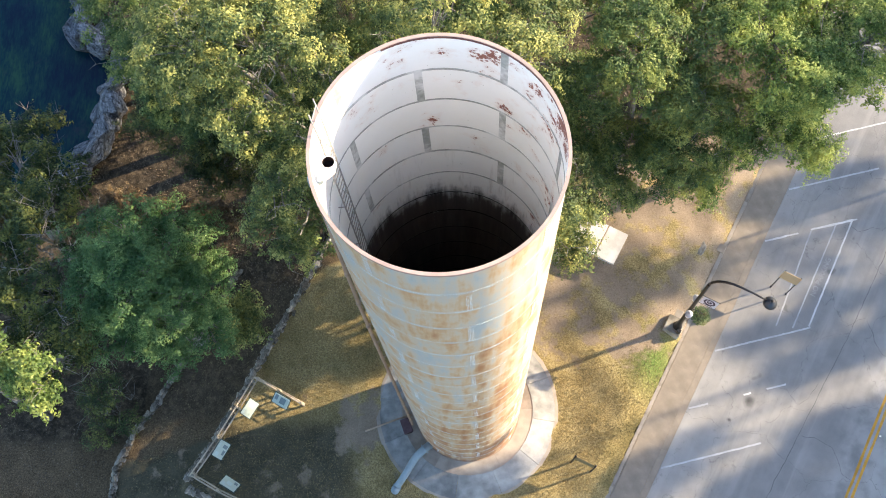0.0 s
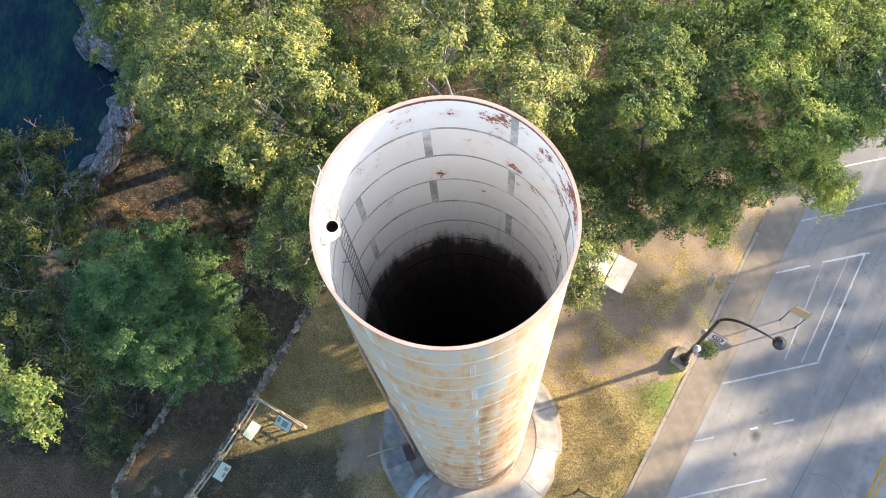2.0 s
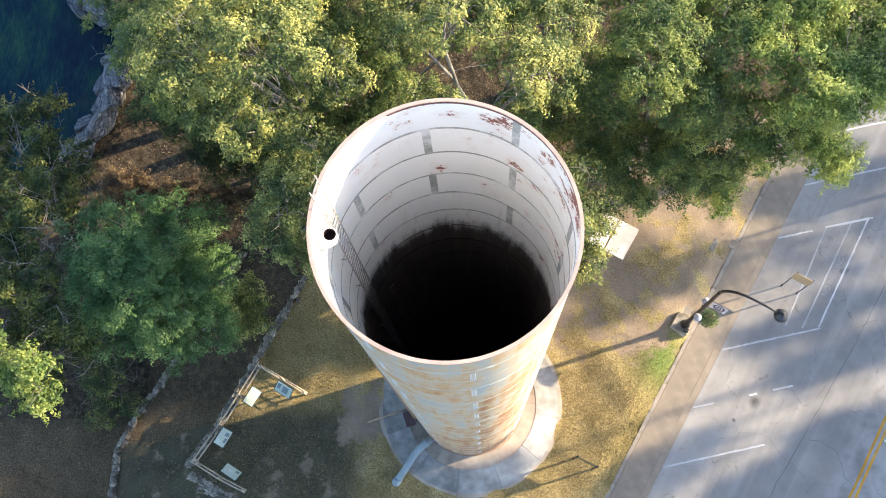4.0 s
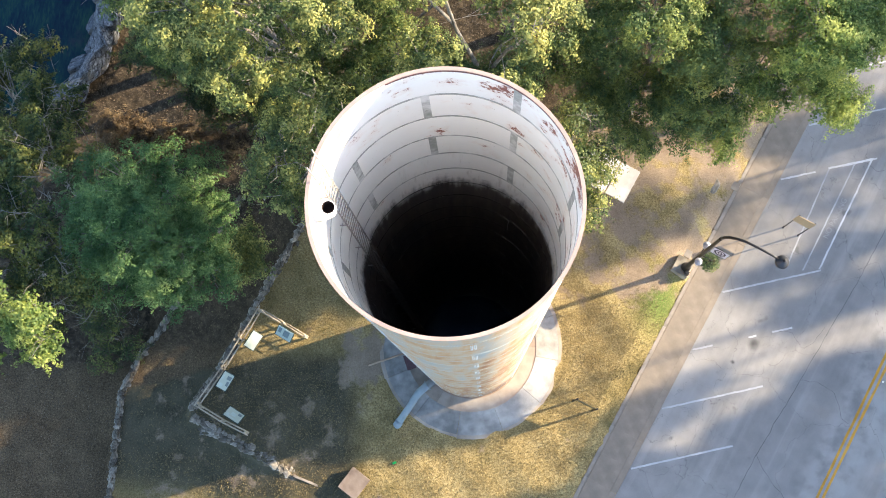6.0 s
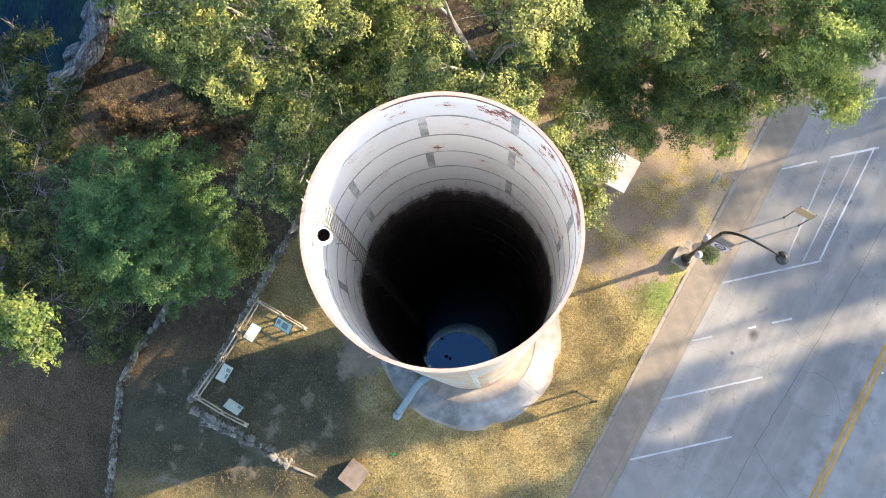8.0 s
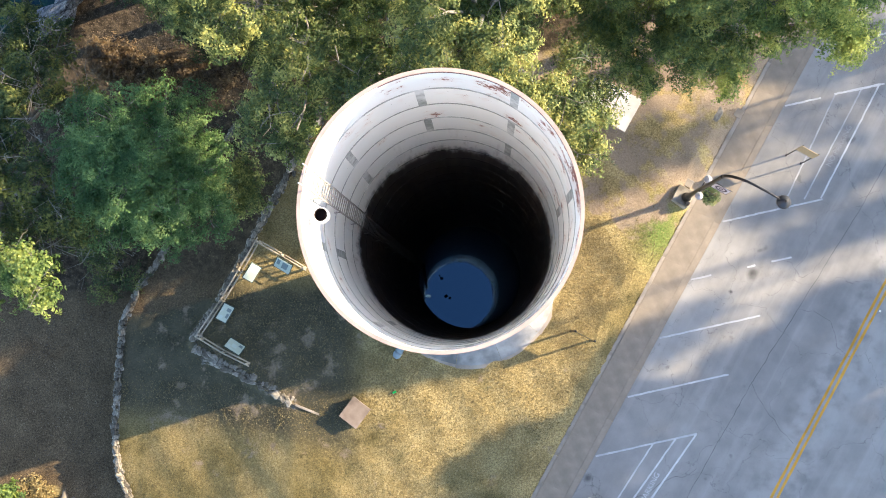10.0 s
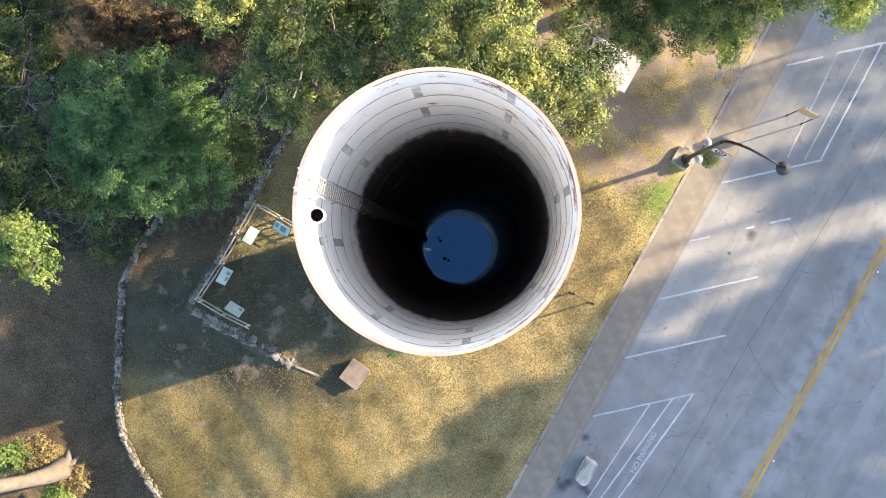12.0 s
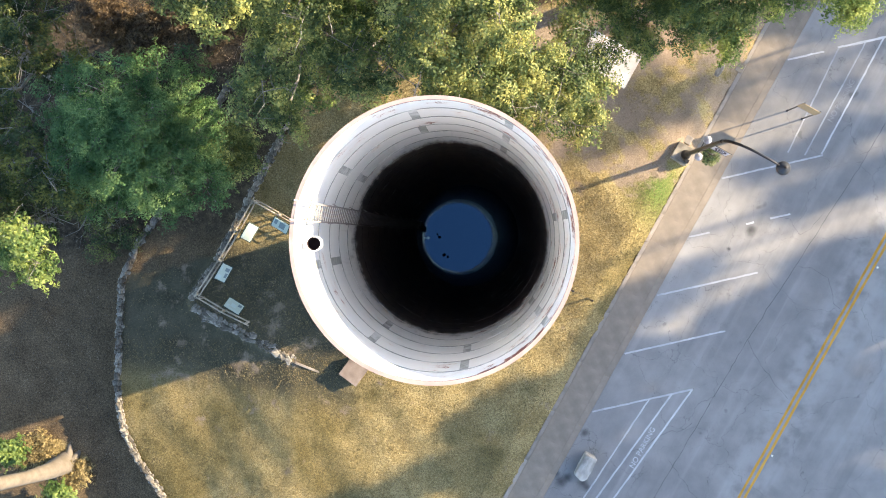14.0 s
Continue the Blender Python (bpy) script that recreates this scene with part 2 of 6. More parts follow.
def concrete_material(name, a, b, c, rough=0.88, vary=0.12, relief=0.012):
    n = Nodes(name, rough, 0, 0.25)
    mid, fine, big = n.noise(1.6, 7), n.noise(30, 4, 0.75), n.noise(0.35, 3)
    f = n.math("ADD", n.math("MULTIPLY", mid, 0.5), n.math("MULTIPLY", big, 0.5))
    col = n.ramp(n.math("ADD", f, n.math("MULTIPLY", n.math("SUBTRACT", n.random(), 0.5), vary)), (0.36, a), (0.5, b), (0.66, c))
    col = n.mix(n.math("MULTIPLY", n.step(fine, 0.5, 0.8), 0.3), col, tuple(v * 0.55 for v in a))
    n.bump(n.math("ADD", fine, mid), 0.3 if relief < 0.02 else 0.9, relief)
    return n.done(col)


WALKWAY = concrete_material("walkway_concrete", (0.2, 0.168, 0.13), (0.25, 0.212, 0.165), (0.315, 0.27, 0.21), vary=0.03)
KERB = concrete_material("kerb_concrete", (0.2, 0.175, 0.14), (0.29, 0.255, 0.21), (0.38, 0.34, 0.29))
PAD = concrete_material("pad_concrete", (0.15, 0.147, 0.136), (0.27, 0.262, 0.24), (0.42, 0.405, 0.37), vary=0.1)
PAD_INNER = concrete_material("pad_inner_concrete", (0.22, 0.185, 0.145), (0.33, 0.28, 0.225), (0.43, 0.375, 0.3))
LID = concrete_material("utility_lid", (0.15, 0.115, 0.09), (0.215, 0.17, 0.135), (0.285, 0.235, 0.195))
PALE = concrete_material("pale_concrete", (0.4, 0.385, 0.355), (0.53, 0.51, 0.48), (0.64, 0.62, 0.59))
ROCK_PALE = concrete_material("boulder_rock", (0.22, 0.212, 0.192), (0.38, 0.365, 0.33), (0.54, 0.52, 0.475))
STONE = concrete_material("field_stone", (0.075, 0.066, 0.05), (0.19, 0.17, 0.135), (0.4, 0.365, 0.295), vary=0.2)


def cliff_material():
    """Blue-grey limestone: pale faces, dark cracks and brown moss stains."""
    n = Nodes("river_rock", 0.9, 0, 0.25)
    big, mid, fine = n.noise(0.9, 4), n.noise(3.2, 6, 0.7), n.noise(16, 4, 0.75)
    col = n.ramp(n.math("ADD", n.math("MULTIPLY", mid, 0.6), n.math("MULTIPLY", fine, 0.4)), (0.4, (0.06, 0.062, 0.068)), (0.5, (0.17, 0.175, 0.185)), (0.6, (0.34, 0.35, 0.365)))
    col = n.mix(n.math("MULTIPLY", n.step(big, 0.52, 0.62), 0.7), col, (0.1, 0.085, 0.06))
    seam = n.math("ABSOLUTE", n.math("SUBTRACT", n.noise(1.3, 5, 0.55, stretch=(1, 1, 2.2)), 0.5))
    crack = n.step(seam, 0.022, 0.004)
    col = n.mix(n.math("MULTIPLY", crack, 0.85), col, (0.018, 0.017, 0.016))
    n.bump(n.math("SUBTRACT", n.math("ADD", mid, n.math("MULTIPLY", fine, 0.5)), crack), 1.0, 0.12)
    return n.done(col)


CLIFF = cliff_material()
PAINT_WHITE = concrete_material("road_paint_white", (0.34, 0.34, 0.342), (0.46, 0.46, 0.46), (0.58, 0.58, 0.575))
PAINT_FADED = concrete_material("road_paint_faded", (0.3, 0.3, 0.302), (0.39, 0.39, 0.39), (0.5, 0.5, 0.495))
PAINT_GHOST = concrete_material("road_paint_ghost", (0.24, 0.234, 0.226), (0.29, 0.284, 0.275), (0.36, 0.352, 0.34))
PAINT_YELLOW = concrete_material("road_paint_yellow", (0.38, 0.2, 0.03), (0.53, 0.275, 0.04), (0.63, 0.35, 0.065))
SEALANT = plain("crack_sealant", (0.08, 0.079, 0.078), 0.6)
BLACK_IRON = plain("black_iron", (0.02, 0.02, 0.022), 0.4, 0.3, spec=0.5)
FENCE_WOOD = plain("weathered_wood", (0.42, 0.36, 0.27), 0.85, 0, 0.4, 5)
SIGN_WHITE = plain("panel_white", (0.4, 0.45, 0.37), 0.35, 0, 0.05, 3, 0.0)
SIGN_GREEN = plain("panel_green_frame", (0.03, 0.05, 0.045), 0.5)
INK = plain("panel_print", (0.16, 0.2, 0.2), 0.45, 0, 0.3, 12, 0)
INK_PALE = plain("panel_print_pale", (0.42, 0.5, 0.46), 0.45, 0, 0.2, 12, 0)
TAN_BOARD = plain("tan_board", (0.5, 0.36, 0.2), 0.6, 0, 0.15)
LANTERN = plain("lantern_white", (0.5, 0.5, 0.53), 0.3, 0, 0.08, 4, 0)
GREY_PIPE = plain("grey_blue_pipe", (0.27, 0.32, 0.335), 0.6, 0.1, 0.5, 2.6)
BANNER = plain("banner_cloth", (0.6, 0.57, 0.6), 0.8, 0, 0.06, 3, 0)
BANNER_INK = plain("banner_emblem", (0.07, 0.05, 0.07), 0.8, 0, 0.1, 3, 0)


def outer_paint():
    """Pale blue-grey paint on riveted steel, worn through to cream and orange rust."""
    n = Nodes("outer_tank_paint", 0.6, 0, 0.35)
    z = n.xyz()["Z"]
    big, mid = n.noise(0.5, 5, stretch=(1, 1, 0.4)), n.noise(2.2, 6, 0.6, stretch=(1, 1, 0.4))
    run = n.noise(2.6, 5, 0.6, stretch=(1, 1, 0.07))
    fine = n.noise(22, 4, 0.7)
    f = n.math("ADD", n.math("MULTIPLY", big, 0.34), n.math("ADD", n.math("MULTIPLY", mid, 0.36), n.math("MULTIPLY", run, 0.34)))
    f = n.math("ADD", f, n.math("MULTIPLY", n.math("SUBTRACT", n.random(), 0.5), 0.05))
    f = n.math("ADD", f, n.math("MULTIPLY", n.math("SUBTRACT", n.step(z, 33.5, 6.0), 0.35), 0.06))
    col = n.ramp(f, (0.38, (0.38, 0.44, 0.45)), (0.44, (0.46, 0.46, 0.42)), (0.495, (0.53, 0.455, 0.34)), (0.55, (0.52, 0.365, 0.21)), (0.64, (0.4, 0.2, 0.09)))
    low = n.step(n.math("ADD", z, n.math("MULTIPLY", run, 7.0)), 9.5, 4.0)
    col = n.mix(n.math("MULTIPLY", low, n.step(n.noise(3.0, 5, 0.6, stretch=(1, 1, 0.12)), 0.34, 0.62)), col, (0.32, 0.15, 0.07))
    course = n.math("FRACT", n.math("DIVIDE", n.math("SUBTRACT", z, 0.26), 1.6035))
    edge = n.math("ADD", n.step(course, 0.1, 0.0), n.step(course, 0.9, 1.0))
    col = n.mix(n.math("MULTIPLY", n.math("MULTIPLY", edge, n.step(mid, 0.42, 0.6)), 0.75), col, (0.47, 0.56, 0.58))
    col = n.mix(n.math("MULTIPLY", n.step(fine, 0.6, 0.75), 0.4), col, (0.27, 0.15, 0.08))
    n.bump(n.math("ADD", mid, fine), 0.15, 0.01)
    return n.done(col)


def inner_paint():
    """Chalky white lining with rust scabs; a black tide stain below the old water line."""
    n = Nodes("inner_tank_lining", 0.65, 0, 0.3)
    o = n.xyz()
    z = o["Z"]
    soft, mid, fine = n.noise(0.6, 4), n.noise(2.6, 6, 0.65), n.noise(12, 5, 0.7)
    run = n.noise(3.4, 5, 0.65, stretch=(1, 1, 0.1))
    col = n.ramp(soft, (0.3, (0.84, 0.832, 0.795)), (0.7, (0.9, 0.888, 0.855)))
    # heavier rust on the east side and just under the rim
    east = n.step(o["X"], -1.2, 2.4)
    rust_at = n.math("ADD", n.math("ADD", n.math("MULTIPLY", mid, 0.5), n.math("MULTIPLY", n.noise(1.15, 3, 0.5), 0.5)), n.math("MULTIPLY", east, 0.06))
    rust_at = n.math("ADD", rust_at, n.math("MULTIPLY", n.step(z, 29.5, 33.6), 0.045))
    for at, reach, gain in (((-1.97, 2.55, 33.25), 0.75, 0.13), ((0.29, 2.62, 33.3), 0.6, 0.1), ((1.27, 1.99, 32.6), 0.9, 0.07), ((1.87, 1.16, 32.2), 0.9, 0.1), ((2.1, 0.5, 33.1), 1.0, 0.1), ((1.1, -2.4, 33.6), 0.8, 0.12), ((0.4, -2.8, 33.7), 0.6, 0.12)):
        rust_at = n.math("ADD", rust_at, n.math("MULTIPLY", n.near(at, reach), gain))
    scab = n.step(n.math("ADD", n.math("MULTIPLY", rust_at, 0.75), n.math("MULTIPLY", fine, 0.25)), 0.622, 0.65)
    col = n.mix(n.math("MULTIPLY", n.step(rust_at, 0.55, 0.7), 0.3), col, (0.66, 0.46, 0.34))
    col = n.mix(scab, col, n.ramp(fine, (0.35, (0.16, 0.05, 0.04)), (0.65, (0.3, 0.12, 0.075))))
    pits = n.step(n.noise(7, 4, 0.75), 0.68, 0.72)
    col = n.mix(n.math("MULTIPLY", pits, 0.7), col, (0.2, 0.16, 0.11))
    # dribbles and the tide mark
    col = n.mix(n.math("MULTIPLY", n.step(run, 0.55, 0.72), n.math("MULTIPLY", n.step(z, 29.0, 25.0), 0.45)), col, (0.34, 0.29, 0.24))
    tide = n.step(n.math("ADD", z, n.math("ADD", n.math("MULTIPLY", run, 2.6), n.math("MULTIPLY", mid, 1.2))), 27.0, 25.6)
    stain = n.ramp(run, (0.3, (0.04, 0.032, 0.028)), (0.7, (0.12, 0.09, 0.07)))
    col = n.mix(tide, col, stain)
    n.bump(n.math("ADD", mid, n.math("MULTIPLY", scab, 1.2)), 0.2, 0.012)
    return n.done(col)


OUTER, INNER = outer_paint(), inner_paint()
RIM_PAINT = plain("rim_red_primer", (0.42, 0.31, 0.262), 0.8, 0, 0.5, 2.6)


def seam_sealer():
    """Grey sealing strip, rubbed back to the white lining in places."""
    n = Nodes("seam_sealer", 0.8)
    grey = n.ramp(n.noise(5, 5), (0.3, (0.26, 0.27, 0.245)), (0.7, (0.42, 0.43, 0.4)))
    return n.done(n.mix(n.step(n.noise(0.9, 4, 0.7), 0.45, 0.66), grey, (0.7, 0.7, 0.68)))


SEAM_IN = seam_sealer()
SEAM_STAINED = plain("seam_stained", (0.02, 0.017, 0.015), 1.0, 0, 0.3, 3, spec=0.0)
RIVET = plain("rivet_paint", (0.62, 0.67, 0.68), 0.6, 0, 0.3, 9)
RIM_RUST = plain("rim_dark_rust", (0.15, 0.065, 0.055), 0.9, 0, 0.6, 3)
RUSTY = plain("rusty_pipe", (0.33, 0.24, 0.17), 0.8, 0, 0.6, 2.2)
VALVE_LID = plain("valve_lid_dull_red", (0.1, 0.06, 0.062), 0.8, 0, 0.6, 5.0)
WHITE_PIPE = plain("white_pipe_paint", (0.74, 0.74, 0.72), 0.5, 0, 0.1, 3)
DARK_BORE = plain("pipe_bore", (0.06, 0.034, 0.026), 0.9)


def tank_water():
    n = Nodes("still_dark_water", 0.02, 0, 1.0)
    n.b.inputs["IOR"].default_value = 1.6
    n.b.inputs["Specular Tint"].default_value = (0.35, 0.65, 1.0, 1)
    n.bump(n.noise(1.3, 2), 0.04, 0.02)
    return n.done((0.004, 0.009, 0.016))


def river_water():
    n = Nodes("spring_water", 0.14, 0, 0.16)
    weed = n.noise(0.35, 6, 0.6, stretch=(1.6, 0.7, 1))
    hair = n.noise(3.0, 6, 0.7, stretch=(2.4, 0.5, 1), dist=0.6)
    col = n.ramp(n.math("ADD", n.math("MULTIPLY", weed, 0.6), n.math("MULTIPLY", hair, 0.4)), (0.4, (0.004, 0.013, 0.03)), (0.5, (0.006, 0.027, 0.034)), (0.62, (0.022, 0.062, 0.036)))
    stone = n.step(n.noise(0.55, 5, 0.65), 0.6, 0.72)
    col = n.mix(n.math("MULTIPLY", stone, 0.55), col, (0.03, 0.032, 0.04))
    n.bump(n.noise(2.2, 3), 0.12, 0.04)
    return n.done(col)


TANK_WATER, RIVER_WATER = tank_water(), river_water()


# ---- mesh helpers ----
def mesh_of(name, verts, faces, mats, smooth=False, index=None):
    me = bpy.data.meshes.new(name)
    me.from_pydata([tuple(v) for v in verts], [], faces)
    for m in mats if isinstance(mats, (list, tuple)) else [mats]:
        me.materials.append(m)
    if index is not None:
        me.polygons.foreach_set("material_index", index)
    if smooth:
        me.polygons.foreach_set("use_smooth", [True] * len(me.polygons))
    me.update()
    return me


def poly_mesh(name, co, size, mat):
    """A mesh of separate polygons, all with the same number of corners; co: (n * size, 3)."""
    me = bpy.data.meshes.new(name)
    n = len(co) // size
    me.vertices.add(len(co))
    me.vertices.foreach_set("co", np.ascontiguousarray(co, dtype=np.float32).ravel())
    me.loops.add(len(co))
    me.loops.foreach_set("vertex_index", np.arange(len(co), dtype=np.int32))
    me.polygons.add(n)
    me.polygons.foreach_set("loop_start", np.arange(0, len(co), size, dtype=np.int32))
    me.update(calc_edges=True)
    me.materials.append(mat)
    return me


def thing(name, at, label, category, group="", rz=0.0, kind=""):
    ob = new(name)
    ob.empty_display_size = 0.2
    ob.matrix_basis = pose(*at, 0, 0, rz)
    return tagged(ob, label, category, group, kind)


def part(name, me, parent, label="", m=None):
    ob = new(name, me)
    ob.parent = parent
    if m is not None:
        ob.matrix_basis = m
    return tagged(ob, label)


def from_bm(name, bm, mat, smooth=False):
    me = bpy.data.meshes.new(name)
    bm.to_mesh(me)
    bm.free()
    me.materials.append(mat)
    if smooth:
        me.polygons.foreach_set("use_smooth", [True] * len(me.polygons))
    return me


def box(name, size, mat, at=(0, 0, 0), bevel=0.01, rot=(0, 0, 0)):
    bm = bmesh.new()
    bmesh.ops.create_cube(bm, size=1.0)
    bmesh.ops.scale(bm, vec=size, verts=bm.verts)
    if bevel:
        bmesh.ops.bevel(bm, geom=bm.edges[:], offset=bevel, segments=2, affect="EDGES", profile=0.6)
    bmesh.ops.transform(bm, matrix=pose(*at, *rot), verts=bm.verts)
    return from_bm(name, bm, mat)


def tube(name, pts, radii, mat, sides=8, caps=True, smooth=True):
    v, f = tube_data(pts, radii, sides, caps)
    return mesh_of(name, v, f, mat, smooth)


def tube_data(pts, radii, sides=8, caps=True, start=0):
    pts = [Vector(p) for p in pts]
    verts, faces = [], []
    side = None
    for i, p in enumerate(pts):
        d = (pts[min(i + 1, len(pts) - 1)] - pts[max(i - 1, 0)]).normalized()
        if side is None:
            side = d.cross(Vector((0, 0, 1)) if abs(d.z) < 0.9 else Vector((0, 1, 0))).normalized()
        side = (side - d * side.dot(d)).normalized()
        up = d.cross(side)
        for k in range(sides):
            a = 2 * math.pi * k / sides
            verts.append(p + (side * math.cos(a) + up * math.sin(a)) * radii[i])
    n = len(pts)
    for i in range(n - 1):
        for k in range(sides):
            k2 = (k + 1) % sides
            faces.append(tuple(start + j for j in (i * sides + k, i * sides + k2, (i + 1) * sides + k2, (i + 1) * sides + k)))
    if caps:
        faces.append(tuple(start + k for k in reversed(range(sides))))
        faces.append(tuple(start + (n - 1) * sides + k for k in range(sides)))
    return verts, faces


def lathe(name, profile, mat, sides=16, at=(0, 0, 0), smooth=True):
    """A solid of revolution from (radius, height) pairs."""
    verts, faces = [], []
    for r, z in profile:
        for k in range(sides):
            a = 2 * math.pi * k / sides
            verts.append((at[0] + r * math.cos(a), at[1] + r * math.sin(a), at[2] + z))
    for i in range(len(profile) - 1):
        for k in range(sides):
            k2 = (k + 1) % sides
            faces.append((i * sides + k, i * sides + k2, (i + 1) * sides + k2, (i + 1) * sides + k))
    faces.append(tuple(reversed(range(sides))))
    faces.append(tuple((len(profile) - 1) * sides + k for k in range(sides)))
    return mesh_of(name, verts, faces, mat, smooth)


rng = np.random.default_rng(7)


# ---- the lie of the land ----
# along the road (RU) and across it (RN); s grows from the lawn to the carriageway
RU, RN = (0.471, 0.882), (0.882, -0.471)
S_KERB, S_WALK, S_ROAD, S_YELLOW, S_FAR = 8.52, 8.74, 10.45, 19.8, 29.4


def road_xy(a, s):
    return (RU[0] * a + RN[0] * s, RU[1] * a + RN[1] * s)


WALL_EAST = [(-7.6, 10.6), (-8.6, 8.4), (-9.8, 6.0), (-11.85, 2.1), (-13.65, -1.45), (-15.1, -3.6)]
WALL_SOUTH = [(-15.1, -4.0), (-13.2, -5.05), (-11.6, -5.8), (-9.4, -7.0)]
WALL_WEST = [(-13.1, 8.67), (-15.36, 4.66), (-17.82, 0.52), (-18.75, -0.75), (-19.65, -2.82), (-19.75, -5.96), (-19.85, -8.6), (-19.55, -11.03), (-18.65, -12.86), (-16.99, -15.06), (-14.75, -17.58)]


def smooth01(v):
    v = np.clip(v, 0, 1)
    return v * v * (3 - 2 * v)


def west_of(line, x, y):
    """How far a point lies west of a polyline, by its height y."""
    ys = [p[1] for p in line][::-1]
    xs = [p[0] for p in line][::-1]
    return np.interp(y, ys, xs) - x


def river_edge(y):
    """Where the bank meets the water: coves and a point of rock."""
    e = np.interp(y, [12, 15.4, 17.0, 18.9, 20.8, 22.3, 23.2, 23.7, 24.7, 26.9, 29, 40], [-27.5, -24.5, -23.6, -23.15, -23.2, -21.8, -22.6, -24.1, -25.6, -25.6, -26.6, -24])
    return e + 0.15 * np.sin(y * 4.1)


def in_lawn_wall(x, y):
    """Metres inside the lawn's retaining walls (negative: outside)."""
    west = -west_of(WALL_EAST, x, y)
    xs, ys = [p[0] for p in WALL_SOUTH], [p[1] for p in WALL_SOUTH]
    south = y - np.interp(x, xs, ys)
    return np.where(y > -3.8, west, np.where(x < -9.4, np.minimum(south, x + 15.1), 9.0))


def height(x, y):
    x, y = np.asarray(x, float), np.asarray(y, float)
    s = RN[0] * x + RN[1] * y
    lawn = 0.2 + 0.04 * np.clip(x, -16, 10)
    near = smooth01((8.5 - np.hypot(x, y)) / 3.2)
    lawn = lawn + (0.14 - lawn) * near
    low = lawn - np.interp(-9.4 - x, [0, 2, 5, 7, 9, 15], [0, 0.45, 1.15, 1.38, 1.75, 2.2])
    h = low + (lawn - low) * smooth01(in_lawn_wall(x, y) / 0.4 + 1.25)
    beyond = west_of(WALL_WEST, x, y)
    h = h - 1.4 * smooth01(beyond / 0.5) * smooth01((8.6 - y) / 5.0)
    h = h + (0.1 - h) * smooth01((s - 7.3) / 1.2) * (s < S_KERB + 0.1)
    h = np.where(s > S_KERB + 0.1, -0.14, h)
    h = np.where(s > S_FAR, 0.06, h)
    drop = smooth01((river_edge(y) + 0.4 - x) / 1.3) * smooth01((y - 13.0) / 3.0)
    h = h * (1 - drop) - 5.0 * drop
    lump = 0.05 * np.sin(x * 0.9 + 1.3 * np.sin(y * 0.5)) * np.sin(y * 0.8) + 0.03 * np.sin(x * 2.3 + y * 1.7)
    return h + lump * (s < S_KERB - 1)


# ---- ground ----
def axis_steps(lo, hi, step):
    near = list(np.arange(lo, hi + 1e-6, step))
    far = [4, 10, 22, 50, 110, 250, 600, 1500]
    return np.array([lo - f for f in far[::-1]] + near + [hi + f for f in far])


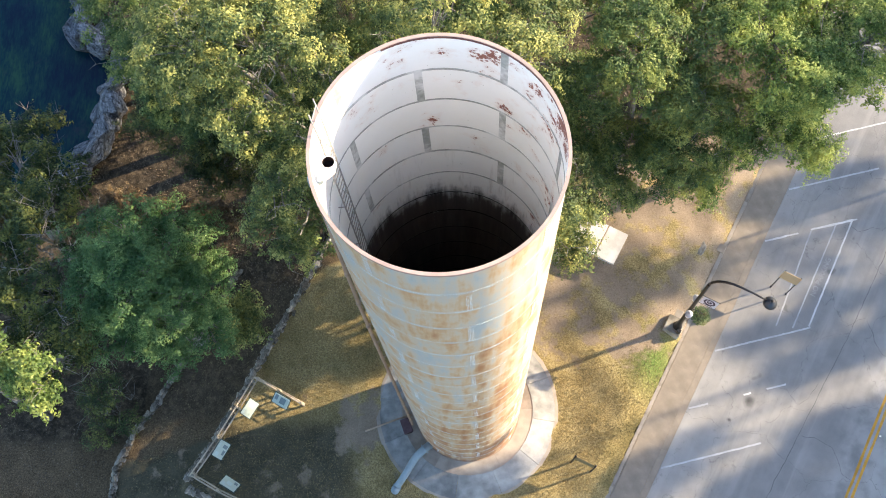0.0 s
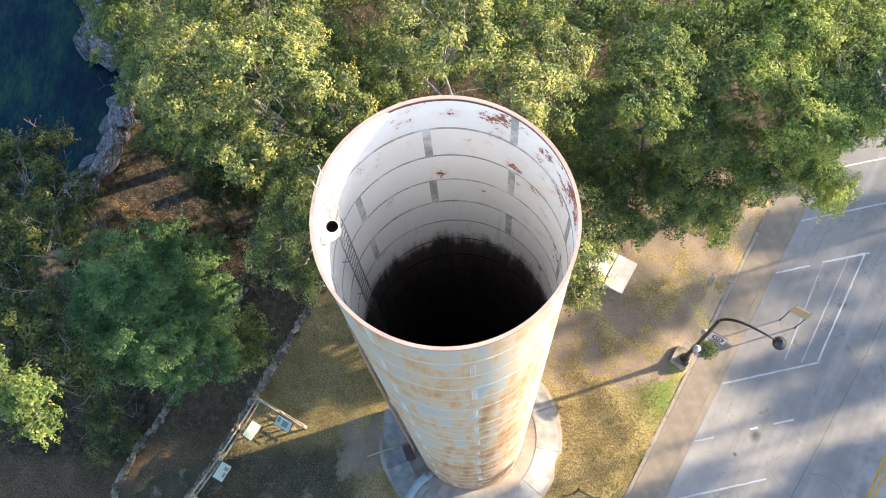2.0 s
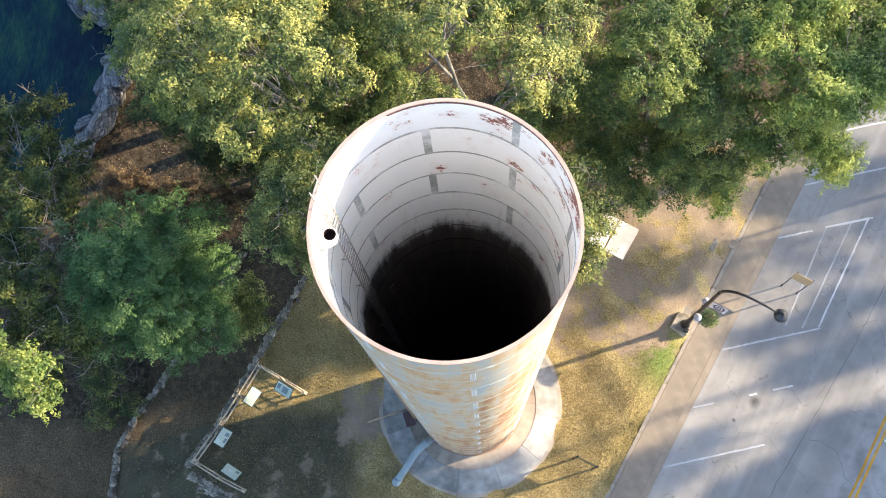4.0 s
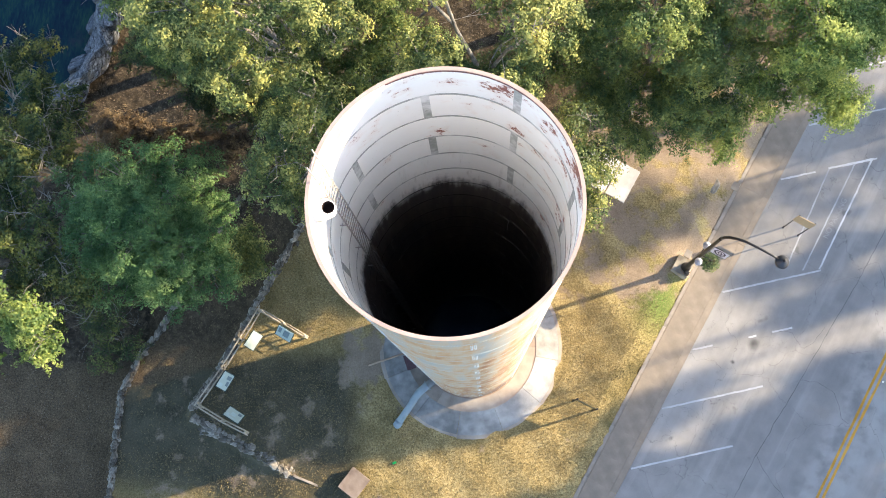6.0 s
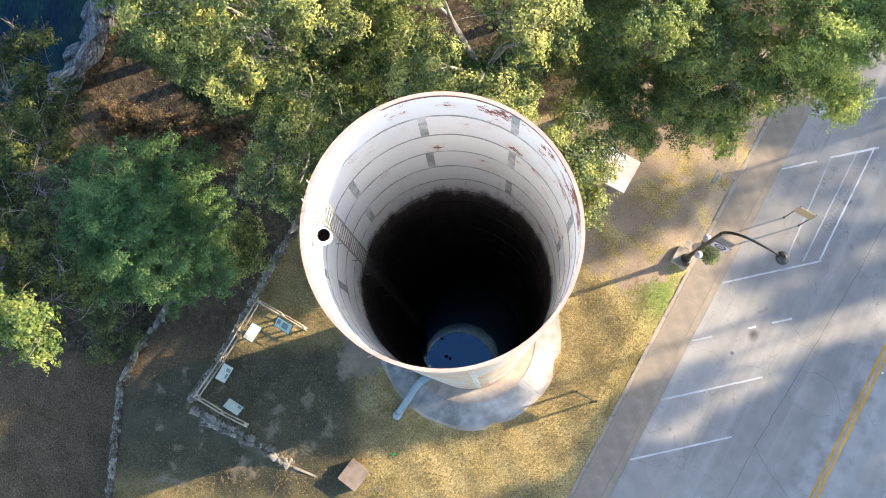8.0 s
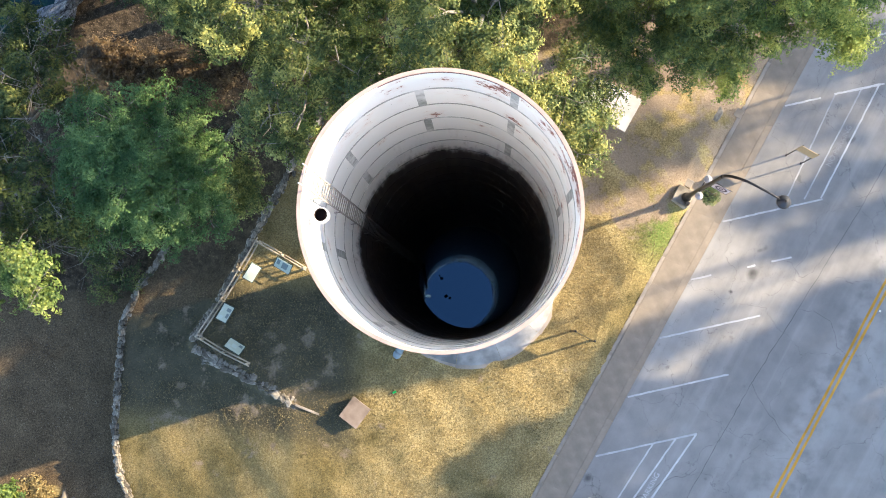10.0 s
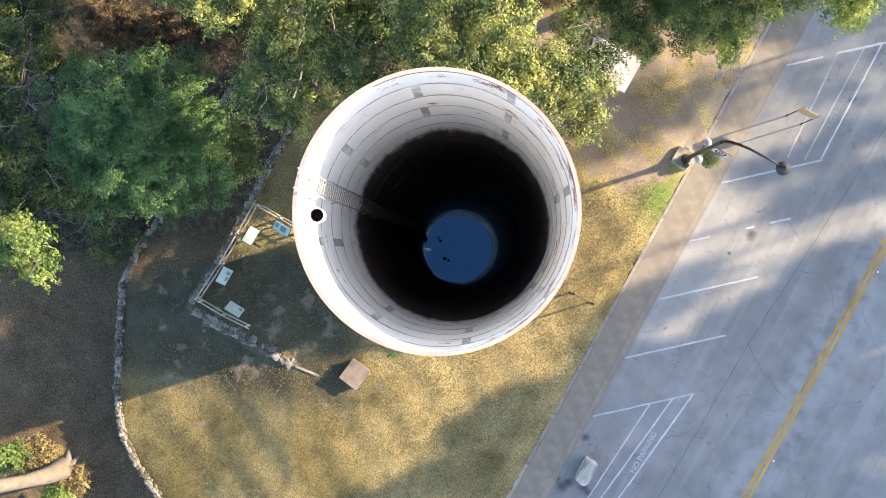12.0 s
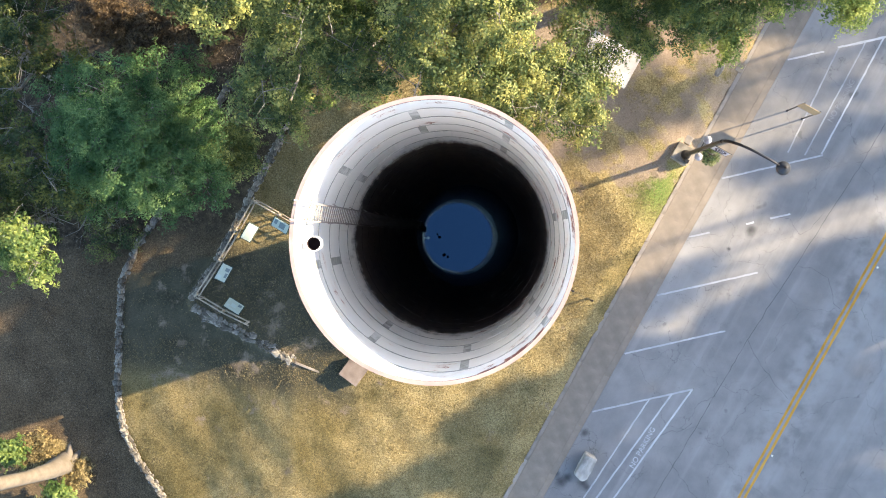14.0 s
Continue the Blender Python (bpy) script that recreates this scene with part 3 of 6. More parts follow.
def build_ground():
    xs, ys = axis_steps(-34, 32, 0.3), axis_steps(-20, 34, 0.3)
    X, Y = np.meshgrid(xs, ys)
    Z = height(X, Y)
    nx, ny = len(xs), len(ys)
    co = np.stack([X, Y, Z], -1).reshape(-1, 3)
    i = np.arange(ny - 1)[:, None] * nx + np.arange(nx - 1)[None]
    quads = np.stack([i, i + 1, i + nx + 1, i + nx], -1).reshape(-1, 4)
    me = mesh_of("ground", co, [tuple(map(int, q)) for q in quads], GROUND, True)
    x, y = co[:, 0], co[:, 1]
    s = RN[0] * x + RN[1] * y
    inside = in_lawn_wall(x, y)
    lawn = smooth01((inside + 0.4) / 0.5) * smooth01((12.5 + 0.35 * x - y) / 3.0)
    lawn = np.where((x < -6.5) & (inside < 0.1), smooth01((-west_of(WALL_WEST, x, y)) / 0.5 + 0.2) * smooth01((-0.5 + 0.25 * (x + 18) - y) / 3.5), lawn)
    lawn = np.maximum(lawn, smooth01((-6.2 + 0.12 * (x + 9) - y) / 3.0) * smooth01(-west_of(WALL_WEST, x, y) * 3) * (x < 4))
    for cx, cy, rx, ry in ((-24.2, -12.9, 1.5, 0.9), (-22.6, -13.8, 0.8, 1.0)):
        lawn = np.maximum(lawn, 0.8 * np.exp(-(((x - cx) / rx) ** 2 + ((y - cy) / ry) ** 2)))
    # where the lawn beside the tower is painted darker as shade
    shade_tint = smooth01((-5.0 - x) / 2.0) * smooth01((0.2 - y) / 1.6) * smooth01((y + 11.2 + 0.12 * x) / 2.0)
    lawn = np.where(s > S_FAR, 1.0, lawn)
    bare = np.exp(-(((x + 5.6) / 1.7) ** 2 + ((y + 0.6) / 2.0) ** 2)) + 0.3 * np.exp(-(((x + 12.5) / 3.5) ** 2 + ((y + 8.5) / 3.0) ** 2)) + 0.35 * np.exp(-(((x + 16.5) / 2.2) ** 2 + ((y + 4.5) / 4.0) ** 2))
    bare = bare + 0.8 * smooth01((y - 0.5) / 4.0) * smooth01((x - 2.0) / 2.0) + 0.35 * np.exp(-(((x + 9) / 2.8) ** 2 + ((y + 4) / 2.6) ** 2))
    lush = np.exp(-(((x - 10.2) / 1.5) ** 2 + ((y - 2.6) / 1.7) ** 2))
    litter = smooth01((y - 5.5 - 0.12 * (x + 20)) / 3.0) * (1 - np.exp(-(((x + 10.5) / 2.4) ** 2 + ((y - 6.5) / 4.5) ** 2)))
    # last term: dark litter colour laid on the lower path as its shade
    litter = litter + 0.35 * (x < -19) + 0.55 * smooth01((y + 2.0) / 2.5) * (inside < 0.0) * (x < -8)
    for name, v in (("lawn", lawn), ("south", smooth01((-6.0 - y) / 3.0) * smooth01((3.0 - x) / 5.0)), ("bare", bare), ("lush", lush), ("litter", litter), ("shade_tint", shade_tint)):
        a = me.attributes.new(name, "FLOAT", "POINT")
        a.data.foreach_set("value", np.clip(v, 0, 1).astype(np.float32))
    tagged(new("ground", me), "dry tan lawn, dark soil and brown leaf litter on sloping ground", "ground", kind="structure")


build_ground()


def slab(name, corners, top, bottom, mat):
    """A flat prism over a convex outline."""
    n = len(corners)
    verts = [(*c, top) for c in corners] + [(*c, bottom) for c in corners]
    faces = [tuple(range(n)), tuple(reversed(range(n, 2 * n)))] + [(i, i + n, (i + 1) % n + n, (i + 1) % n) for i in range(n)]
    return mesh_of(name, verts, faces, mat)


def strip(a0, a1, s0, s1):
    return [road_xy(a0, s0), road_xy(a0, s1), road_xy(a1, s1), road_xy(a1, s0)]


A0, A1 = -140.0, 160.0
tagged(new("road", slab("road", strip(A0, A1, S_ROAD + 0.012, S_FAR), 0.0, -0.3, ASPHALT)), "worn grey cracked asphalt road with angled parking", "road", kind="structure")
pavement = tagged(new("pavement", slab("pavement", strip(A0, A1, S_WALK + 0.01, S_ROAD - 0.35), -0.008, -0.3, WALKWAY)), "brownish concrete pavement between lawn kerb and parking", "pavement", kind="structure")
kerb = thing("kerb", (0, 0, 0), "low pale concrete kerb edging the lawn", "kerb", kind="structure")

# pavement slabs and kerb stones, one by one
BAY = 1.52
flag = slab("flag", [(0.004, 0), (1.347, 0), (1.347, BAY - 0.004), (0.004, BAY - 0.004)], 0.0, -0.06, WALKWAY)
gutter = slab("gutter", [(0.0, 0), (0.345, 0), (0.345, 3.03), (0.0, 3.03)], 0.0, -0.06, WALKWAY)
stone_k = box("kerb_stone", (0.2, BAY * 2 - 0.01, 0.26), KERB, (0.1, BAY, 0), 0.018)
ROAD_TURN = math.degrees(math.atan2(RU[1], RU[0])) - 90
for i in range(-16, 34):
    a = i * BAY
    part("concrete_slab", flag, pavement, m=pose(*road_xy(a, S_WALK + 0.012), 0.003 + 0.001 * math.sin(i * 2.1), 0, 0, ROAD_TURN))
    if i % 2 == 0:
        part("gutter_slab", gutter, pavement, m=pose(*road_xy(a, S_ROAD - 0.342), 0.003, 0, 0, ROAD_TURN))
        part("kerb_stone", stone_k, kerb, m=pose(*road_xy(a, S_KERB + 0.005), -0.025 + 0.006 * math.sin(i), 0, 0.3 * math.sin(i * 1.3), ROAD_TURN))


# ---- markings ----
LINES = []


def worn_line(name, p, q, width, mat, label, gaps=(), step=0.22):
    """A painted line with ragged edges and worn gaps (as parts of its length)."""
    p, q = Vector((*p, 0)), Vector((*q, 0))
    LINES.append(name)
    lift = 0.005 + 0.0013 * (len(LINES) % 6)
    d = q - p
    n = max(2, int(d.length / step))
    side = Vector((-d.y, d.x, 0)).normalized()
    verts, faces = [], []
    for i in range(n + 1):
        w = width / 2 * (0.9 + 0.25 * rng.random())
        c = p + d * (i / n) + side * rng.normal(0, 0.006)
        verts += [c - side * w, c + side * w, c + side * w - Vector((0, 0, 0.006)), c - side * w - Vector((0, 0, 0.006))]
    for i in range(n):
        if any(g0 <= (i + 0.5) / n <= g1 for g0, g1 in gaps):
            continue
        b = i * 4
        faces += [(b, b + 1, b + 5, b + 4), (b + 1, b + 2, b + 6, b + 5), (b + 3, b, b + 4, b + 7)]
    me = mesh_of(name, [(v.x, v.y, v.z + lift) for v in verts], [tuple(reversed(f)) for f in faces], mat)
    return tagged(new(name, me), label, "road marking", "road markings", "structure")


STALLS = [(-15.9, ()), (-12.3, ()), (-5.1, ()), (-1.5, ()), (2.1, ()), (5.7, ((0.2, 0.56), (0.64, 0.8))), (9.3, ()), (16.55, ((0.36, 0.62),)), (20.15, ()), (23.75, ()), (27.35, ())]
for a, gaps in STALLS:
    worn_line("parking_line", road_xy(a, 10.52), road_xy(a + 3.68, 14.66), 0.092, PAINT_WHITE, "white painted angled parking line, worn in places", gaps)
# two no-parking boxes
for a, b, s_a, s_b, mat in ((13.0, 20.1, 14.55, 14.45, PAINT_WHITE), (12.5, 19.4, 13.8, 13.72, PAINT_FADED), (12.2, 18.4, 12.95, 12.6, PAINT_FADED),
                            (-1.45, -13.0, 14.64, 13.3, PAINT_WHITE), (-2.2, -13.0, 13.8, 12.5, PAINT_WHITE), (-3.0, -13.0, 12.87, 12.1, PAINT_FADED)):
    worn_line("no_parking_line", road_xy(a, s_a), road_xy(b, s_b), 0.092 if mat is PAINT_WHITE else 0.08, mat, "white painted line of a no-parking box")
worn_line("no_parking_line", road_xy(18.4, 12.55), road_xy(20.12, 14.5), 0.1, PAINT_WHITE, "white painted end of a no-parking box")
for s in (S_YELLOW - 0.14, S_YELLOW + 0.14):
    worn_line("centre_line", road_xy(-60, s), road_xy(70, s), 0.13, PAINT_YELLOW, "solid yellow centre line painted on asphalt", step=0.6)


def painted_words(a, s, mat, size):
    cu = bpy.data.curves.new("words", "FONT")
    cu.body, cu.size, cu.align_x, cu.align_y, cu.extrude = "NO PARKING", size, "CENTER", "CENTER", 0.002
    tmp = new("tmp_words", cu)
    me = bpy.data.meshes.new_from_object(tmp.evaluated_get(bpy.context.evaluated_depsgraph_get()))
    bpy.data.objects.remove(tmp)
    me.materials.clear()
    me.materials.append(mat)
    ob = tagged(new("road_words", me), "NO PARKING painted in white capitals on asphalt", "road marking", "road markings", "structure")
    ob.matrix_basis = pose(*road_xy(a, s), 0.008, 0, 0, ROAD_TURN + 90)


painted_words(-5.5, 13.83, PAINT_WHITE, 0.41)
painted_words(16.0, 14.1, PAINT_GHOST, 0.42)


def crack(points, width, label, jitter=0.06):
    """A wandering crack as a sunken-looking dark ribbon of sealant with its own thickness."""
    fine = []
    for (x0, y0), (x1, y1) in zip(points, points[1:]):
        n = max(2, int(math.hypot(x1 - x0, y1 - y0) / 0.3))
        fine += [(x0 + (x1 - x0) * i / n + rng.normal(0, jitter), y0 + (y1 - y0) * i / n + rng.normal(0, jitter)) for i in range(n)]
    fine.append(points[-1])
    verts, faces = [], []
    for i, (x, y) in enumerate(fine):
        x2, y2 = fine[min(i + 1, len(fine) - 1)]
        x1, y1 = fine[max(i - 1, 0)]
        d = math.hypot(x2 - x1, y2 - y1) or 1
        w = width * (0.4 + rng.random() * 0.9) / 2
        ox, oy = -(y2 - y1) / d * w, (x2 - x1) / d * w
        verts += [(x - ox, y - oy, 0.005), (x + ox, y + oy, 0.005)]
        if i:
            b = 2 * i
            faces.append((b - 2, b, b + 1, b - 1))
    tagged(new("pavement_crack", mesh_of("pavement_crack", verts, faces, SEALANT)), label, "crack", "cracks in the asphalt", "structure")


crack([road_xy(-60, 15.2), road_xy(-9, 15.65), road_xy(2.5, 15.95), road_xy(13, 16.65), road_xy(60, 18.0)], 0.028, "long dark seam between parking strip and carriageway", 0.02)
for k in range(12):
    a = -14 + k * 4.1 + rng.normal(0, 0.8)
    s0 = 15.7 + 0.05 * a
    pts, s1 = [road_xy(a, s0)], s0
    for j in range(4):
        a += rng.normal(-0.3, 0.7)
        s1 += 0.5 + rng.random() * 0.8 if k % 3 else -0.3 - rng.random() * 0.5
        pts.append(road_xy(a, s1))
    crack(pts, 0.017, "thin branching crack in worn asphalt", 0.05)


# ---- the standpipe ----
TOP, LEAN_X, LEAN_Y = 33.93, -0.765, -0.135
R_LOW, R_HIGH = 2.751, 2.995
Z_LOW = 0.26
COURSES = 21
COURSE = (TOP - Z_LOW) / COURSES


def shell(az, z, dr=0.0):
    """A point of the shell: azimuth in degrees, height, metres outwards."""
    f = z / TOP
    r = R_LOW + (R_HIGH - R_LOW) * f + dr
    a = radians(az)
    return (LEAN_X * f + r * math.cos(a), LEAN_Y * f + r * math.sin(a), z)


tower = thing("standpipe", (0, 0, 0), "tall open riveted steel standpipe, weathered blue-grey and rust", "water tower")


def plate(az0, az1, z0, z1, r0, r1, mats, seg=14, name="steel_plate"):
    """A curved plate; the inner side takes the second material."""
    verts, faces, index = [], [], []
    for i in range(seg + 1):
        az = az0 + (az1 - az0) * i / seg
        verts += [shell(az, z0, r1), shell(az, z1, r1), shell(az, z1, r0), shell(az, z0, r0)]
    for i in range(seg):
        b = i * 4
        for k, m in ((0, 0), (1, 0), (2, 1), (3, 0)):
            faces.append((b + k, b + 4 + k, b + 4 + (k + 1) % 4, b + (k + 1) % 4))
            index.append(m)
    faces += [(0, 1, 2, 3), tuple(reversed(range(seg * 4, seg * 4 + 4)))]
    index += [0, 0]
    me = mesh_of(name, verts, faces, mats, True, index)
    me.set_sharp_from_angle(angle=radians(35))
    return me


def rivet_run(points, size=0.017):
    """Rivet heads: low six-sided domes standing off the shell along a run of (azimuth, height, out)."""
    verts, faces = [], []
    for az, z, dr in points:
        c, o = Vector(shell(az, z, dr)), Vector((math.cos(radians(az)), math.sin(radians(az)), 0))
        t, u = Vector((-o.y, o.x, 0)), Vector((0, 0, 1))
        b = len(verts)
        for k in range(6):
            a = math.pi * k / 3
            verts.append(c + (t * math.cos(a) + u * math.sin(a)) * size * 0.85)
        verts.append(c + o * size * 0.8)
        faces += [(b + k, b + (k + 1) % 6, b + 6) for k in range(6)]
    return mesh_of("rivet", verts, faces, RIVET)


RIVETS = []
ODD, EVEN = (58.5, 145.5, 236.0, 324.0), (102.0, 192.0, 282.0, 12.0)
for c in range(COURSES):
    z1 = TOP - c * COURSE
    z0 = z1 - COURSE
    joints = ODD if c % 2 == 0 else EVEN
    lap = 0.004 if c % 2 else 0.0
    for j in range(4):
        a0, a1 = joints[j], joints[(j + 1) % 4]
        a1 += 360 if a1 < a0 else 0
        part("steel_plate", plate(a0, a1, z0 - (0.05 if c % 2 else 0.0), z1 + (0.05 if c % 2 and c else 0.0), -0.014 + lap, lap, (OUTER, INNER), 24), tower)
        # butt straps over the upright joints, in and out
        w = 1.7
        part("butt_strap", plate(a0 - w, a0 + w, z0 + 0.04, z1 - 0.06, lap, 0.005 + lap, (OUTER, OUTER), 2, "butt_strap"), tower)
        part("inner_strap", plate(a0 - w - 0.3, a0 + w + 0.3, z0 + 0.02, z1 - 0.05, -0.022 + lap, -0.014 + lap, (SEAM_IN, SEAM_IN if z1 > 26.0 else INNER), 2, "inner_strap"), tower, "grey sealed joint")
        if 180 < a0 % 360 < 350:
            RIVETS.extend([(a0 + da, z0 + 0.1 + 0.11 * k, 0.0055 + lap) for da in (-1.2, -0.5, 0.5, 1.2) for k in range(int((COURSE - 0.2) / 0.11))])
    RIVETS.extend([(180 + 360 * k / 280, z0 + 0.02 + dz, 0.005) for k in range(280) for dz in ((-0.025, 0.045) if c > 13 else (0.01,)) if not 30 < (180 + 360 * k / 280) % 360 < 150])
    half = 0.03 + 0.012 * (c % 3 == 0)
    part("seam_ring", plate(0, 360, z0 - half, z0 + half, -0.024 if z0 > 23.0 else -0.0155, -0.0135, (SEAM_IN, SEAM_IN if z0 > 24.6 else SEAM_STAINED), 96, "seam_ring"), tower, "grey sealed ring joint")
tagged(part("rivet", rivet_run(RIVETS), tower, "rows of small painted rivet heads"), kind="stuff")
# rim angle and the dark lip beneath it
part("rim_flange", plate(0, 360, TOP - 0.005, TOP + 0.03, -0.055, 0.03, (RIM_PAINT, RIM_PAINT), 96, "rim_flange"), tower, "rim in faded red primer")
part("rim_band", plate(0, 360, TOP - 0.11, TOP - 0.006, 0.0, 0.022, (RIM_PAINT, RIM_PAINT), 96, "rim_band"), tower)
part("inner_rim_angle", plate(-105, 118, TOP - 0.1, TOP - 0.03, -0.05, -0.013, (RIM_RUST, RIM_RUST), 60, "inner_rim_angle"), tower, "dark corroded angle under the rim")
part("base_angle", plate(0, 360, 0.2, 0.42, 0.01, 0.06, (RUSTY, RUSTY), 96, "base_angle"), tower, "rusty base angle ring")
# water on the tank's floor
water_disc = [shell(360 * k / 64, 0.5, -0.02)[:2] for k in range(64)]
tagged(new("tank_water", slab("tank_water", water_disc, 0.5, 0.3, TANK_WATER)), "still dark blue water on the tank floor", "water", kind="structure")
for k, (x, y, r) in enumerate(((-1.5, -0.1, 0.08), (-1.25, -1.05, 0.09), (-1.05, -1.15, 0.07), (-1.62, 0.05, 0.05))):
    blot_me = box("floating_debris", (r * 2, r * 1.7, 0.03), SEAM_STAINED, (0, 0, 0), 0.012, (0, 0, 40 * k))
    tagged(new("floating_debris", blot_me), "small dark scrap floating on the tank water", "debris", "floating debris").matrix_basis = pose(x, y, 0.508)

# overflow: an open-topped stub inside, an elbow through the shell, a long rusty pipe down the outside
overflow = thing("overflow_pipe", (-3.6, -0.25, 33.0), "overflow pipe, white inside the rim and rusty outside", "pipe")
ox, oy = 0.26, 0.02


def ring_tube(name, c, r_out, r_in, z0, z1, mats, sides=20):
    verts, faces, index = [], [], []
    for k in range(sides):
        a = 2 * math.pi * k / sides
        for r, z in ((r_out, z0), (r_out, z1), (r_in, z1), (r_in, z0)):
            verts.append((c[0] + r * math.cos(a), c[1] + r * math.sin(a), z))
    for k in range(sides):
        b, d = k * 4, (k + 1) % sides * 4
        for i, m in ((0, 0), (1, 0), (2, 1), (3, 0)):
            faces.append((b + i, d + i, d + (i + 1) % 4, b + (i + 1) % 4))
            index.append(m)
    return mesh_of(name, verts, faces, mats, False, index)


part("stub", ring_tube("stub", (ox, oy), 0.165, 0.142, 0.22, 0.5, (WHITE_PIPE, DARK_BORE)), overflow, "open white pipe mouth")
part("stub_floor", lathe("stub_floor", [(0.15, 0.23), (0.15, 0.25)], DARK_BORE, 20, (ox, oy, 0)), overflow)
part("elbow", tube("elbow", [(ox, oy, 0.24), (ox, oy, 0.0), (ox - 0.12, oy, -0.25), (-0.1, 0, -0.35)], [0.13, 0.12, 0.11, 0.11], WHITE_PIPE, 14), overflow)
part("outer_elbow", tube("outer_elbow", [(-0.05, 0, -0.6), (-0.14, 0, -0.35), (-0.22, 0, -0.3), (-0.27, 0, -0.42), (-0.27, -0.02, -0.75)], [0.085, 0.095, 0.1, 0.1, 0.1], GREY_PIPE, 14), overflow, "pale blue elbow at the rim")
HANG = Vector((-3.6, -0.25, 33.0))


def beside(z):
    """The downpipe stands further off the shell towards the foot, where the tank narrows."""
    return Vector(shell(185.0 + 13.0 * smooth01((32.3 - z) / 12.0), z, 0.14 + 0.14 * (32.3 - z) / 32.0)) - HANG


down = [beside(z) for z in (32.3, 30, 27, 24, 20, 16, 12, 8, 4, 1.2)]
part("downpipe", tube("downpipe", down, [0.062] * len(down), RUSTY, 12), overflow, "rusty downpipe")
for z in np.arange(2.5, 32, 2.4):
    q = beside(float(z))
    part("pipe_coupling", lathe("pipe_coupling", [(0.078, -0.06), (0.086, -0.04), (0.086, 0.04), (0.078, 0.06)], RUSTY, 12, tuple(q)), overflow)
    w = Vector(shell(185.0 + 13.0 * float(smooth01((32.3 - z) / 12.0)), float(z) + 0.2, 0.0)) - HANG
    part("pipe_bracket", tube("pipe_bracket", [q + Vector((0, 0, 0.2)), w], [0.025, 0.025], RUSTY, 6), overflow)

# inside ladder, its stiles standing up past the rim
ladder = thing("tank_ladder", shell(168.0, TOP, -0.2), "grey steel ladder down the tank's inner wall", "ladder")
l0 = Vector(shell(168.0, TOP, -0.2))
tang = Vector((-math.sin(radians(168.0)), math.cos(radians(168.0)), 0))
outw = Vector((math.cos(radians(168.0)), math.sin(radians(168.0)), 0))
LADDER_STEEL = plain("ladder_steel", (0.34, 0.32, 0.295), 0.7, 0.2, 0.4, 6)
LADDER_STAINED = plain("ladder_stained", (0.085, 0.07, 0.058), 0.9, 0, 0.4, 6)
STILE_PALE = plain("stile_paint", (0.4, 0.37, 0.33), 0.7, 0, 0.3, 6)
for sgn in (-1, 1):
    for heights, coat in (((TOP - 0.4, 29, 25.2), LADDER_STEEL), ((25.2, 20, 14, 8, 4, 0.6), LADDER_STAINED)):
        pts = [Vector(shell(168.0, z, -0.2)) - l0 + tang * 0.2 * sgn for z in heights]
        part("stile", tube("stile", pts, [0.022] * len(pts), coat, 6), ladder)
    up = [Vector(shell(168.0, z, -0.2)) - l0 + tang * 0.2 * sgn + outw * o for z, o in ((TOP - 0.4, 0), (TOP + 0.4, 0.02), (TOP + 1.0, 0.04))]
    part("grab_rail", tube("grab_rail", up, [0.018] * 3, STILE_PALE, 6), ladder, "pale grab rail above the rim")
tip = Vector(shell(168.0, TOP + 0.7, -0.2)) - l0 + outw * 0.03
part("grab_bar", tube("grab_bar", [tip - tang * 0.2, tip + tang * 0.2], [0.014, 0.014], STILE_PALE, 6), ladder)
rung = tube("rung", [-tang * 0.2, tang * 0.2], [0.014, 0.014], LADDER_STEEL, 6)
low_rung = tube("rung", [-tang * 0.2, tang * 0.2], [0.014, 0.014], LADDER_STAINED, 6)
for k in range(105):
    part("rung", rung if k < 28 else low_rung, ladder, m=Matrix.Translation(Vector(shell(168.0, TOP - 0.35 - 0.305 * k, -0.2)) - l0))
for k in range(11):
    q = Vector(shell(168.0, TOP - 1.5 - 3.0 * k, -0.2)) - l0
    for sgn in (-1, 1):
        part("bracket", tube("bracket", [q + tang * 0.2 * sgn, q + tang * 0.26 * sgn + outw * 0.19], [0.015, 0.015], LADDER_STEEL, 5), ladder)

# ---- concrete footing ----
footing = thing("tower_footing", (0, 0, 0), "round concrete footing in segments under the standpipe", "footing")


def wedge(a0, a1, r0, r1, z0, z1, mat, seg=2, fall=0.0):
    verts, faces = [], []
    for i in range(seg + 1):
        a = radians(a0 + (a1 - a0) * i / seg)
        for r, z in ((r0, z0), (r1, z0), (r1, z1 - fall), (r0, z1)):
            verts.append((r * math.cos(a), r * math.sin(a), z))
    for i in range(seg):
        b = i * 4
        faces += [tuple(reversed((b + k, b + 4 + k, b + 4 + (k + 1) % 4, b + (k + 1) % 4))) for k in range(4)]
    faces += [(3, 2, 1, 0)[::-1], tuple(range(seg * 4, seg * 4 + 4))[::-1]]
    me = mesh_of("footing_segment", verts, faces, mat)
    bm = bmesh.new()
    bm.from_mesh(me)
    bmesh.ops.recalc_face_normals(bm, faces=bm.faces)
    bm.to_mesh(me)
    bm.free()
    return me


for k in range(12):
    part("footing_segment", wedge(30 * k - 8, 30 * k + 21.8, 3.52, 4.78 + 0.03 * math.sin(k * 1.7), -0.6, 0.425, PAD, 3, 0.27), footing)
    part("footing_edge", wedge(30 * k - 8, 30 * k + 21.9, 4.75, 4.92 + 0.04 * math.sin(k * 2.3), -0.6, 0.17, PAD_INNER, 3, 0.03), footing, "low tan outer edge")
